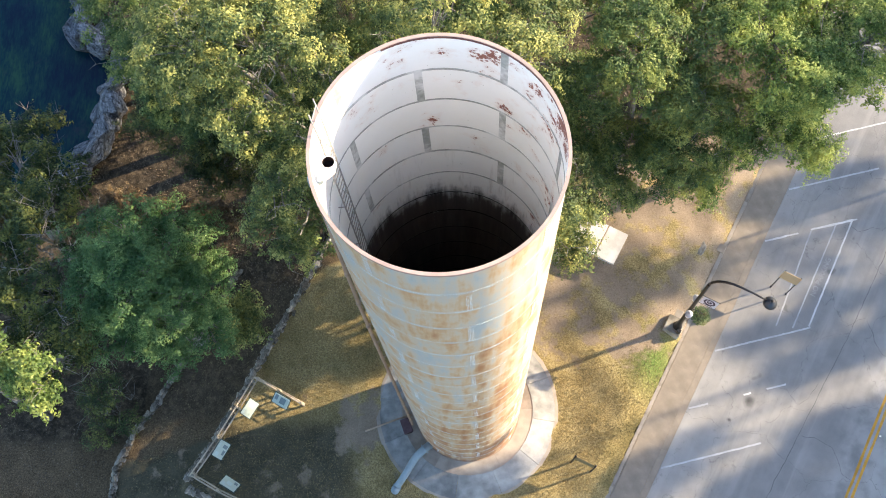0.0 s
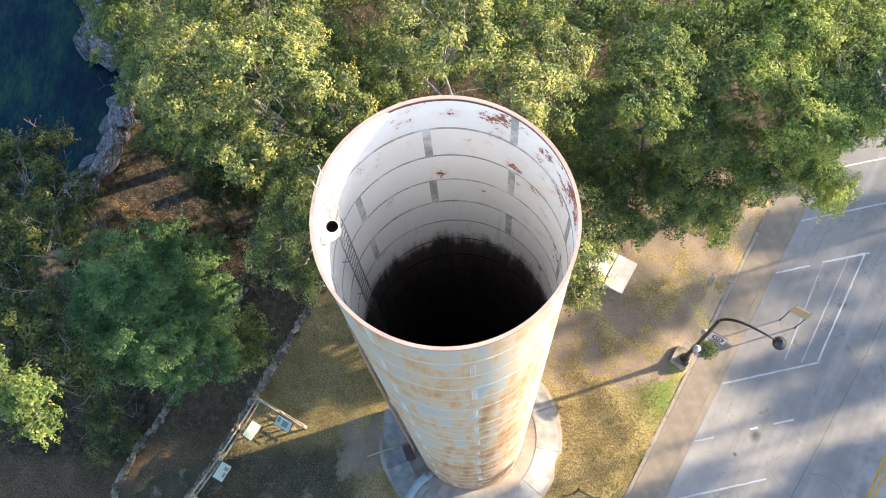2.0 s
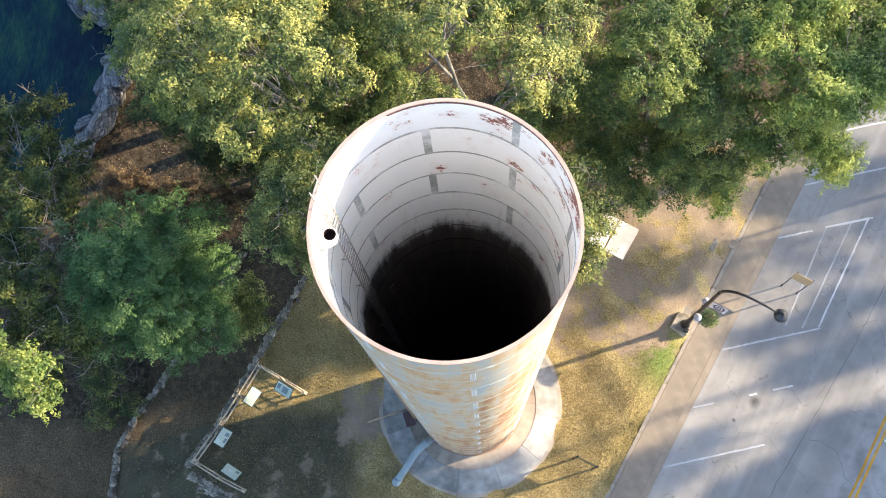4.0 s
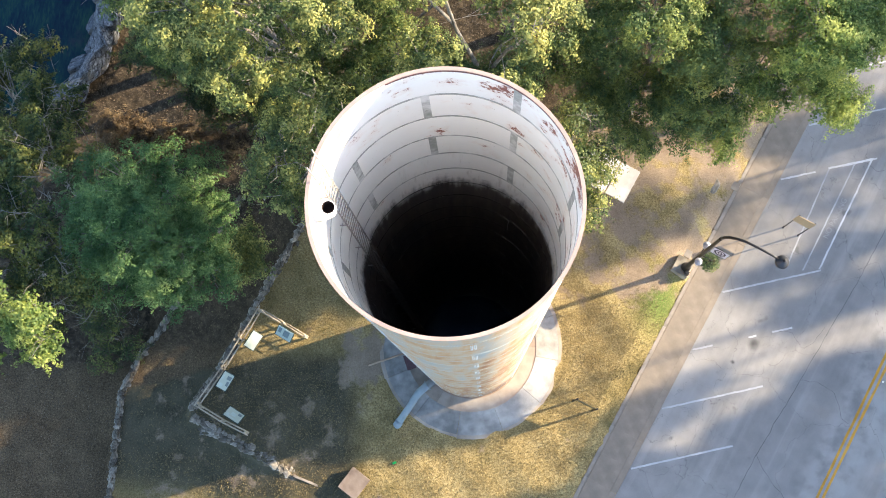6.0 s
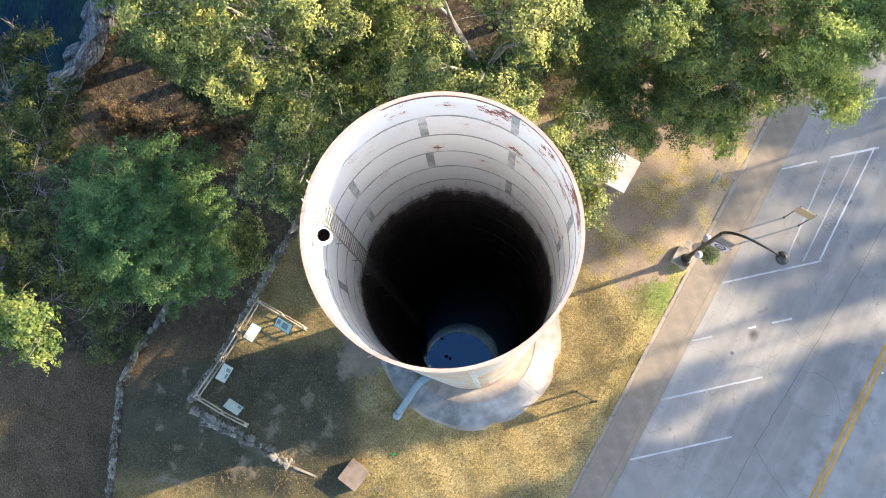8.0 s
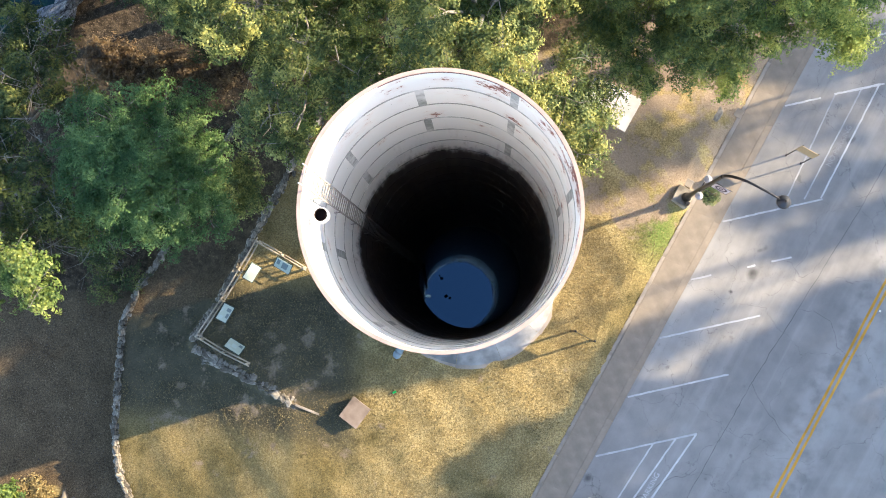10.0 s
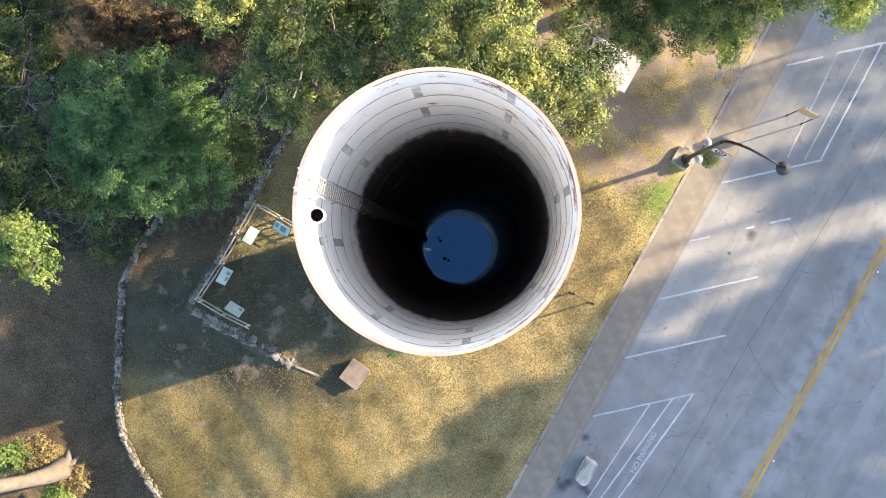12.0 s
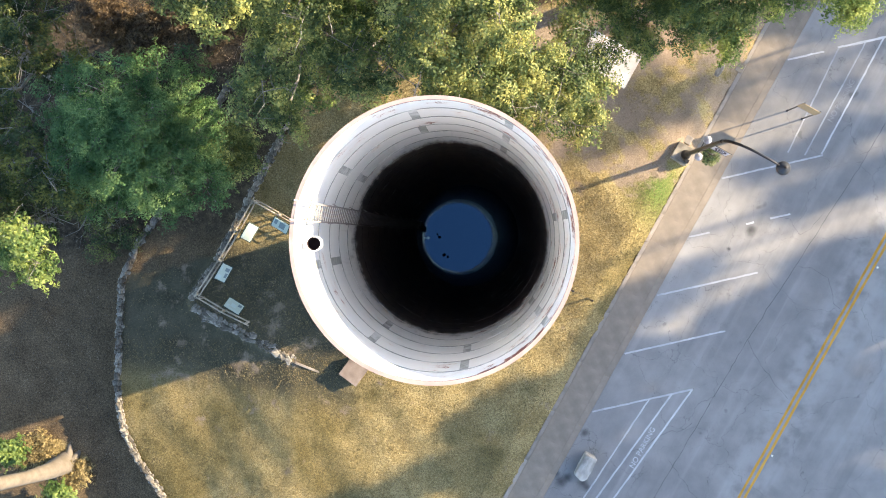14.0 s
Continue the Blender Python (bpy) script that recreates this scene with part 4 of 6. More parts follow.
for k in range(6):
    part("inner_segment", wedge(60 * k, 60 * k + 59.9, 2.3, 3.53, -0.6, 0.4, PAD_INNER, 6), footing, "tan inner ring")

# outlet pipe, valve box and thin pipe at the foot
outlet = thing("outlet_pipe", (-2.9, -2.7, 0.2), "fat grey-blue outlet pipe running from the tank's foot", "pipe")
part("pipe_run", tube("pipe_run", [(0.95, 0.75, 0.75), (0.55, 0.45, 0.72), (0.2, 0.15, 0.6), (0.0, -0.1, 0.42), (-0.3, -0.6, 0.25), (-0.85, -1.4, 0.15)], [0.21, 0.21, 0.21, 0.2, 0.19, 0.19], GREY_PIPE, 16), outlet)
part("pipe_mouth", tube("pipe_mouth", [(-0.82, -1.36, 0.16), (-0.95, -1.55, -0.05), (-0.97, -1.58, -0.4)], [0.23, 0.23, 0.22], GREY_PIPE, 16), outlet, "flared grey pipe end")
part("flange", tube("flange", [(0.6, 0.48, 0.72), (0.66, 0.53, 0.725)], [0.28, 0.28], GREY_PIPE, 16), outlet)
valve = thing("valve_box", (-3.25, -0.95, 0.2), "dark rusty steel valve box against the tank's foot", "box", rz=20)
part("case", box("case", (0.45, 0.75, 0.55), DARK_BORE, (0, 0, 0.28), 0.02), valve)
part("case_lid", box("case_lid", (0.5, 0.8, 0.05), VALVE_LID, (0, 0, 0.58), 0.01), valve)
drain = thing("drain_pipe", (-3.2, -0.4, 0.3), "thin rusty drain pipe lying over the footing", "pipe")
part("drain_run", tube("drain_run", [(0.2, 0.1, 0.2), (-0.6, -0.15, 0.15), (-2.3, -0.75, -0.05)], [0.05, 0.05, 0.05], RUSTY, 8), drain)


# ---- river, rock bank ----
def zg(x, y):
    return float(height(x, y))


tagged(new("water", slab("water", [(-130, 10.5), (-20.5, 10.5), (-17, 60), (-60, 140), (-130, 140)], -3.0, -3.4, RIVER_WATER)), "deep blue-green spring water with weed below the surface", "water", kind="structure")


def rock_mesh(seed, mat, rough=0.32, sub=2):
    """A weathered block: a ball cut flat by a dozen planes, with bedding steps and a pitted skin."""
    r = np.random.default_rng(int(seed) + 70)
    cuts = r.normal(size=(13, 3)) * (1, 1, 0.7)
    cuts = [(Vector(c) / float(np.linalg.norm(c)), 0.5 + 0.3 * r.random()) for c in cuts] + [(Vector((0.12, -0.1, 1)).normalized(), 0.5)]
    bm = bmesh.new()
    bmesh.ops.create_icosphere(bm, subdivisions=sub, radius=1.0)
    for v in bm.verts:
        p = v.co * 1.1 + Vector((seed * 7.3, seed * 1.7, 0))
        v.co *= 1.05 + rough * 0.5 * noise.noise(p)
        for nrm, far in cuts:
            over = v.co.dot(nrm) - far
            if over > 0:
                v.co -= nrm * over * 0.93
        bed = math.floor((v.co.z + 0.06 * noise.noise(p * 2)) / 0.2) * 0.2
        v.co *= 1 + 0.14 * (noise.noise(Vector((seed, bed * 9, 3.1))) if abs(v.co.z) < 0.45 else 0)
        v.co *= 1 + rough * 0.16 * noise.noise(p * 4) + rough * 0.12 * noise.noise(p * 11)
    return from_bm("rock", bm, mat)


ROCKS = [rock_mesh(k, CLIFF, 0.36, 4) for k in range(5)]
for me in ROCKS:
    me.polygons.foreach_set("use_smooth", [False] * len(me.polygons))


def bank_rock(x, y, z, sx, sy, sz, turn, k, label):
    ob = tagged(new("bank_rock", ROCKS[k % 5]), label, "rock", "rocks of the river bank")
    ob.matrix_basis = pose(x, y, z, rng.normal(0, 7), rng.normal(0, 7), turn) @ Matrix.Diagonal((sx, sy, sz, 1))


for k in range(30):
    y = 13.4 + 16.0 * (k + 0.5 * rng.random()) / 30
    along = math.degrees(math.atan2(float(river_edge(y - 0.6) - river_edge(y + 0.6)), 1.2))
    tier = k % 3
    x = float(river_edge(y)) + (0.2, 0.85, 1.5)[tier] + rng.normal(0, 0.12)
    bank_rock(x, y, (-2.7, -2.0, -1.3)[tier] + 0.12 * rng.random(), 0.55 + 0.25 * rng.random(), 1.2 + 0.7 * rng.random(), 0.75 + 0.2 * rng.random(), along + rng.normal(0, 12), k, "long weathered blue-grey ledge of rock on the river bank")
for x, y, z, sx, sy, sz, turn in ((-22.2, 20.1, -2.0, 0.9, 1.9, 0.9, -10), (-22.5, 17.4, -2.0, 0.8, 1.9, 0.9, -12), (-20.9, 22.6, -1.7, 0.8, 1.5, 0.8, 10), (-23.6, 15.2, -2.0, 0.8, 1.6, 0.8, -28), (-24.8, 25.4, -2.6, 0.9, 1.3, 0.7, 40), (-23.0, 25.0, -2.0, 1.1, 1.4, 0.8, 0)):
    bank_rock(x, y, z, sx, sy, sz, turn, int(y), "large flat grey ledge of rock above the river")
for x, y, sc in ((-24.7, 19.8, 0.75), (-28.7, 19.9, 0.7), (-26.0, 17.3, 0.6), (-27.4, 22.4, 0.5)):
    bank_rock(x, y, -3.5, sc, sc * 1.2, sc * 0.8, x * 50, int(-x), "dark wet rock breaking the river's surface")

# ---- dry-stone walls ----
def stone_mesh(seed):
    bm = bmesh.new()
    bmesh.ops.create_cube(bm, size=1.0)
    bmesh.ops.bevel(bm, geom=bm.edges[:], offset=0.17, segments=1, affect="EDGES")
    for v in bm.verts:
        v.co += Vector((noise.noise(v.co * 2 + Vector((seed, 0, 0))), noise.noise(v.co * 2 + Vector((0, seed, 5))), noise.noise(v.co * 2 + Vector((9, 0, seed))))) * 0.3
    return from_bm("stone", bm, STONE)


STONES = [stone_mesh(3.1 * k) for k in range(7)]


def stone_wall(line, label, rows, size, flat=0.6):
    """Rows of field stones: each row is (metres aside, metres up)."""
    wall = thing("stone_wall", (line[0][0], line[0][1], 0), label, "stone wall", kind="structure")
    org = Vector((line[0][0], line[0][1], 0))
    for aside, up in rows:
        for (x0, y0), (x1, y1) in zip(line, line[1:]):
            d = math.hypot(x1 - x0, y1 - y0)
            nx, ny = -(y1 - y0) / d, (x1 - x0) / d
            t = rng.random() * 0.3
            while t < d:
                ln = size * (0.55 + 0.95 * rng.random() ** 1.3)
                f = min(1.0, (t + ln / 2) / d)
                o = aside + rng.normal(0, 0.035)
                x, y = x0 + (x1 - x0) * f + nx * o, y0 + (y1 - y0) * f + ny * o
                ob = part("stone", STONES[int(rng.integers(7))], wall)
                turn = math.degrees(math.atan2(y1 - y0, x1 - x0)) + rng.normal(0, 16)
                ob.matrix_basis = Matrix.Translation(Vector((x, y, up + zg(x, y) + rng.normal(0, 0.02))) - org) @ pose(0, 0, 0, rng.normal(0, 9), rng.normal(0, 9), turn) @ Matrix.Diagonal((ln, size * (0.55 + 0.5 * rng.random()), size * flat * (0.7 + 0.6 * rng.random()), 1))
                t += ln * 0.93
    return wall


stone_wall(WALL_EAST, "low dry-stone retaining wall of grey-tan field stone", ((-0.1, 0.0), (0.12, -0.04), (0.02, 0.13)), 0.3)
stone_wall(WALL_SOUTH, "retaining wall of flat grey stones beside the lawn", ((-0.1, 0.0), (0.12, -0.03)), 0.33, 0.45)
stone_wall([(-15.0, -4.75), (-13.6, -5.05)], "tumbled end of a stone wall", ((0, 0.0), (0.2, -0.05)), 0.36, 0.5)
stone_wall(WALL_WEST, "low dry-stone wall edging the lower path", ((-0.1, 0.02), (0.1, 0.0), (0.0, 0.16)), 0.31)
edging = thing("lawn_edging", (-9.3, -7.05, zg(-9.3, -7.05)), "thin concrete edging strip in the grass", "edging", kind="structure")
part("edging_strip", box("edging_strip", (2.4, 0.12, 0.2), KERB, (1.1, -0.42, 0.02), 0.02, (0, 2.0, -20.5)), edging)

# ---- rail fence ----
def fence(points, label):
    f = thing("rail_fence", (*points[0], zg(*points[0])), label, "fence", "rail fences round the panels")
    o = Vector((*points[0], zg(*points[0])))
    for i, (x, y) in enumerate(points):
        z = zg(x, y)
        part("post", tube("post", [Vector((x, y, z - 0.2)) - o, Vector((x, y, z + 0.92)) - o, Vector((x, y, z + 0.95)) - o], [0.065, 0.06, 0.045], FENCE_WOOD, 8), f)
        if i:
            x0, y0 = points[i - 1]
            for hh, ov in ((0.42, 0.12), (0.8, 0.2)):
                w = Vector((y0 - y, x - x0, 0)).normalized() * (0.06 if hh < 0.6 else -0.06)
                a, b = Vector((x0, y0, zg(x0, y0) + hh)) - o + w, Vector((x, y, z + hh)) - o + w
                d = (b - a).normalized()
                mid = (a + b) / 2 + Vector((0, 0, -0.02))
                part("rail", tube("rail", [a - d * ov, mid, b + d * ov], [0.038, 0.043, 0.036], FENCE_WOOD, 8), f)
    return f


fence([(-11.55, 1.75), (-12.45, 0.15), (-13.4, -1.5), (-14.6, -3.35)], "weathered pale two-rail wooden fence along the wall")
fence([(-11.4, 1.7), (-10.15, 1.02), (-8.95, 0.35)], "sunlit pale two-rail wooden fence")
fence([(-14.45, -3.55), (-13.2, -4.25), (-11.9, -4.85)], "shaded weathered two-rail wooden fence")


# ---- panels to read ----
def reading_panel(at, turn, label, art):
    p = thing("information_panel", (*at, zg(*at)), label, "information panel", "panels round the tower", rz=turn)
    for x in (-0.3, 0.3):
        part("leg", box("leg", (0.07, 0.07, 0.85), SIGN_GREEN, (x, 0.12, 0.4), 0.008), p)
    tilt = 32
    part("frame", box("frame", (1.0, 0.68, 0.05), SIGN_GREEN, (0, 0, 0.86), 0.01, (tilt, 0, 0)), p, "dark green panel frame")
    face = part("panel_face", box("panel_face", (0.92, 0.6, 0.02), SIGN_WHITE, (0, 0, 0), 0.003), p, "pale printed panel")
    face.matrix_basis = pose(0, -0.016, 0.884, tilt, 0, 0)
    for x, y, w, h, pale in art:
        part("print", box("print", (w, h, 0.006), INK_PALE if pale else INK, (x, y, 0.0125), 0), face)
    return p


reading_panel((-11.75, 0.05), 59.0, "pale sunlit information panel on a dark stand by the fence", ((-0.2, 0.2, 0.4, 0.05, 1), (0.2, 0.0, 0.3, 0.3, 1)))
reading_panel((-10.05, 0.45), -30.0, "information panel with dark pictures on a dark stand", ((0.1, 0.02, 0.34, 0.36, 0), (-0.3, 0.08, 0.18, 0.3, 0), (0, 0.25, 0.8, 0.04, 1)))
reading_panel((-13.15, -2.15), 61.0, "information panel with small pictures on a dark stand", ((-0.28, 0.12, 0.2, 0.2, 1), (-0.1, -0.18, 0.26, 0.14, 0), (0.22, -0.12, 0.2, 0.24, 0), (0.2, 0.2, 0.3, 0.05, 1)))
reading_panel((-12.55, -3.95), 149.0, "pale information panel on a dark stand in shade", ((0.3, 0.14, 0.16, 0.18, 1), (-0.28, -0.16, 0.2, 0.14, 0), (0.0, 0.22, 0.5, 0.04, 1), (0.02, 0.0, 0.3, 0.2, 1)))

# ---- utility box, boulder, picnic table ----
ub = thing("utility_box", (-6.02, -7.35, zg(-6.02, -7.35)), "square concrete utility box with a rusty pink-brown lid", "utility box", rz=-36)
part("box_body", box("box_body", (1.05, 1.2, 0.62), PAD, (0, 0, 0.2), 0.02), ub)
part("box_lid", box("box_lid", (1.15, 1.3, 0.07), LID, (0, 0, 0.545), 0.015), ub, "pink-brown lid")
bm = bmesh.new()
bmesh.ops.create_icosphere(bm, subdivisions=3, radius=1.0)
for v in bm.verts:
    c = v.co.copy()
    v.co = Vector((max(-0.62, min(0.62, c.x)), max(-0.75, min(0.7, c.y)), max(-0.4, min(0.55, c.z)))) * (1 + 0.12 * noise.noise(c * 1.6 + Vector((4, 0, 0))) + 0.05 * noise.noise(c * 5))
boulder = new("boulder", from_bm("boulder", bm, ROCK_PALE))
boulder.matrix_basis = pose(6.5, -12.35, 0.24, 6, 0, -26) @ Matrix.Diagonal((0.55, 0.95, 0.75, 1))
tagged(boulder, "large pale angular boulder beside the pavement", "boulder")

table = thing("picnic_table", (7.33, 9.34, zg(7.33, 9.34)), "white concrete table of three slabs on blocks under trees", "picnic table", rz=ROAD_TURN)
for x, wide in ((-1.07, 0.62), (-0.24, 0.92), (0.86, 1.14)):
    part("table_slab", box("table_slab", (wide, 1.96, 0.09), PALE, (x, 0, 0.98), 0.012), table)
    for y in (-0.62, 0.62):
        part("table_block", box("table_block", (wide * 0.7, 0.16, 0.95), PALE, (x, y, 0.465), 0.012), table)
paver = thing("paver", (14.47, 9.2, 0.1), "small square tan paver set in the grass by the kerb", "paver", rz=-28, kind="structure")
part("paver_top", box("paver_top", (0.5, 0.5, 0.1), WALKWAY, (0, 0, 0), 0.015), paver)
ob = tagged(new("flat_stone", STONES[3]), "flat pale stone sunk in the dry lawn", "stone")
ob.matrix_basis = pose(13.3, 9.0, zg(13.3, 9.0) + 0.01, 0, 0, 60) @ Matrix.Diagonal((0.75, 0.35, 0.06, 1))
scrap = new("plastic_scrap", box("plastic_scrap", (0.22, 0.12, 0.07), plain("green_plastic", (0.02, 0.32, 0.07), 0.4), (0, 0, 0.04), 0.025, (0, 0, 25)))
scrap.matrix_basis = pose(-3.95, -6.25, zg(-3.95, -6.25) + 0.04)
tagged(scrap, "small bright green plastic scrap on the grass", "litter")
marker = box("road_marker", (0.1, 0.1, 0.025), plain("marker_white", (0.75, 0.72, 0.6), 0.4), (0, 0, 0.012), 0.01)
for k in range(8):
    ob = tagged(new("road_marker", marker), "small square raised road marker beside the centre line", "road marker", "raised road markers")
    ob.matrix_basis = pose(*road_xy(-30 + 11.6 * k + 4.3, S_YELLOW + 0.33), 0.0, 0, 0, ROAD_TURN)

# ---- two-post signs ----
sign = thing("post_sign", (6.0, -3.05, zg(6.0, -3.05)), "low dark two-post sign on the lawn, seen edge-on", "sign", rz=-26)
for x in (-0.56, 0.56):
    part("sign_post", tube("sign_post", [(x, 0, -0.2), (x, 0, 2.12), (x, 0, 2.15)], [0.055, 0.055, 0.035], BLACK_IRON, 8), sign)
part("sign_board", box("sign_board", (1.06, 0.022, 0.85), plain("sign_brown", (0.2, 0.165, 0.08), 0.8), (0, 0, 1.6), 0.006), sign)
sign = thing("board_sign", (17.5, 6.7, 0.0), "tan board sign on two thin dark posts in the parking strip", "sign", rz=-29)
for x in (-0.45, 0.45):
    part("sign_post", tube("sign_post", [(x, 0, 0), (x, 0.05, 2.8), (x, 0.05, 2.83)], [0.03, 0.03, 0.015], BLACK_IRON, 8), sign)
    part("post_foot", box("post_foot", (0.09, 0.12, 0.03), BLACK_IRON, (x, 0, 0.015), 0.01), sign)
part("sign_board", box("sign_board", (1.0, 0.035, 1.05), TAN_BOARD, (0, 0.02, 2.22), 0.008), sign)

# ---- street lamp ----
LAMP = (11.5, 4.42)
lz = 0.2
lamp = thing("street_lamp", (*LAMP, lz), "black street lamp with long arm, two white lanterns and banner", "street lamp", rz=math.degrees(math.atan2(RN[1], RN[0])))
part("plinth", box("plinth", (0.95, 0.95, 0.8), STONE, (-0.15, 0, 0.32), 0.03), lamp, "square concrete plinth")
part("pole", lathe("pole", [(0.26, 0.7), (0.26, 0.8), (0.2, 0.86), (0.17, 1.3), (0.13, 1.6), (0.12, 1.9), (0.105, 4.4), (0.1, 5.5), (0.085, 8.3), (0.08, 8.5)], BLACK_IRON, 14), lamp)
arc = [(0, 0, 8.4)] + [(1.25 - 1.25 * math.cos(radians(a)), 0, 8.4 + 1.42 * math.sin(radians(a))) for a in (18, 36, 54, 72, 88)] + [(1.8, 0, 9.83), (2.2, 0, 9.79), (2.5, 0, 9.74)]
part("arm", tube("arm", arc, [0.075, 0.072, 0.068, 0.064, 0.06, 0.058, 0.054, 0.05, 0.045], BLACK_IRON, 10), lamp)
head = part("lamp_head", lathe("lamp_head", [(0.06, 0.2), (0.12, 0.15), (0.24, 0.06), (0.31, -0.04), (0.33, -0.14), (0.3, -0.17)], plain("lamp_grey", (0.045, 0.05, 0.06), 0.3, 0.2), 20, (2.72, 0, 9.72)), lamp, "dark grey domed lamp head")
part("head_collar", lathe("head_collar", [(0.07, 0.15), (0.08, 0.22), (0.05, 0.3)], BLACK_IRON, 12, (2.72, 0, 9.72)), head)
part("lens", lathe("lens", [(0.28, -0.17), (0.22, -0.24), (0.05, -0.27)], LANTERN, 16, (2.72, 0, 9.72)), head)
for y in (-0.47, 0.47):
    part("lantern_arm", tube("lantern_arm", [(0, 0, 4.1), (0, y * 0.5, 4.05), (0, y * 0.95, 4.15), (0, y, 4.28)], [0.03, 0.028, 0.026, 0.03], BLACK_IRON, 8), lamp)
    ln = part("lantern", lathe("lantern", [(0.1, 4.26), (0.13, 4.32), (0.16, 4.66)], LANTERN, 8, (0, y, 0), False), lamp, "white lantern glass")
    part("lantern_cap", lathe("lantern_cap", [(0.2, 4.66), (0.21, 4.7), (0.12, 4.82), (0.04, 4.88), (0.02, 4.95)], plain("lantern_cap_paint", (0.34, 0.34, 0.37), 0.4), 8, (0, y, 0), False), ln)
part("banner_arm", tube("banner_arm", [(0, 0, 6.72), (1.02, 0, 6.72)], [0.02, 0.016], BLACK_IRON, 6), lamp)
part("banner_arm", tube("banner_arm", [(0, 0, 5.62), (1.02, 0, 5.62)], [0.02, 0.016], BLACK_IRON, 6), lamp)
banner = part("banner", box("banner", (0.8, 0.015, 1.06), BANNER, (0.55, 0, 6.17), 0.003), lamp, "white cloth banner with a dark oval emblem")
for r0, r1 in ((0.2, 0.3), (0.05, 0.13)):
    v, f = [], []
    for k in range(28):
        a = 2 * math.pi * k / 28
        v += [(0.55 + r0 * math.cos(a), -0.0115, 6.2 + 1.3 * r0 * math.sin(a)), (0.55 + r1 * math.cos(a), -0.0115, 6.2 + 1.3 * r1 * math.sin(a))]
        j, j2 = 2 * k, 2 * ((k + 1) % 28)
        f.append((j, j + 1, j2 + 1, j2))
    part("emblem_ring", mesh_of("emblem_ring", v, [q[::-1] for q in f], BANNER_INK), banner)
part("banner_bar", box("banner_bar", (0.5, 0.004, 0.07), BANNER_INK, (0.55, -0.0115, 5.78), 0), banner)
part("signal_box", box("signal_box", (0.22, 0.2, 0.3), BLACK_IRON, (0.18, -0.3, 0.86), 0.02), lamp, "small black box on the plinth")
part("base_box", box("base_box", (0.55, 0.45, 0.3), KERB, (-0.25, 0.85, 0.12), 0.03), lamp, "low pale concrete block")

basket = thing("hanging_basket", (LAMP[0] + 0.62 * RN[0], LAMP[1] + 0.62 * RN[1], 3.95), "round hanging basket of green plants and reddish stems on the lamp", "hanging basket")
part("bowl", lathe("bowl", [(0.08, -0.3), (0.24, -0.2), (0.33, 0.0), (0.34, 0.04)], BLACK_IRON, 16), basket)
part("bracket", tube("bracket", [(-0.58, 0.31, 0.45), (-0.25, 0.14, 0.62), (0, 0, 0.55)], [0.02, 0.018, 0.015], BLACK_IRON, 6), basket)
for k in range(3):
    a = 2.1 * k
    part("chain", tube("chain", [(0, 0, 0.56), (0.31 * math.cos(a), 0.31 * math.sin(a), 0.03)], [0.008, 0.008], BLACK_IRON, 5), basket)


# ---- foliage ----
def leaf_quads(centres, size, r, up=0.6, droop=0.0, facing=None):
    """Folded rhombic leaves round the given points, as quads."""
    n = len(centres)
    nrm = r.normal(size=(n, 3))
    nrm[:, 2] = np.abs(nrm[:, 2]) + up
    if facing is not None:
        nrm = nrm * 0.55 + facing
    nrm /= np.linalg.norm(nrm, axis=1)[:, None]
    d = r.normal(size=(n, 3))
    d[:, 2] -= droop
    d -= nrm * (d * nrm).sum(1)[:, None]
    d /= np.linalg.norm(d, axis=1)[:, None] + 1e-9
    w = np.cross(nrm, d)
    L = size * (0.7 + 0.6 * r.random(n))[:, None]
    W = L * 0.24
    fold = nrm * W * 0.35
    return np.stack([centres - d * L / 2, centres + w * W - d * L * 0.05 + fold, centres + d * L / 2, centres - w * W - d * L * 0.05 + fold], 1).reshape(-1, 3)


part("plants", poly_mesh("plants", leaf_quads((lambda v: v / np.linalg.norm(v, axis=1)[:, None])(rng.normal(size=(1100, 3))) * (0.5, 0.5, 0.3) * (0.6 + 0.5 * rng.random((1100, 1))) + (0, 0, 0.12), 0.1, rng), 4, LEAF_POT), basket, "bushy green plants")
for k in range(9):
    a = rng.random() * 6.3
    part("stem", tube("stem", [(0, 0, 0.1), (0.12 * math.cos(a), 0.12 * math.sin(a), 0.42), (0.3 * math.cos(a), 0.3 * math.sin(a), 0.5)], [0.012, 0.01, 0.005], LEAF_RUSSET, 4), basket)


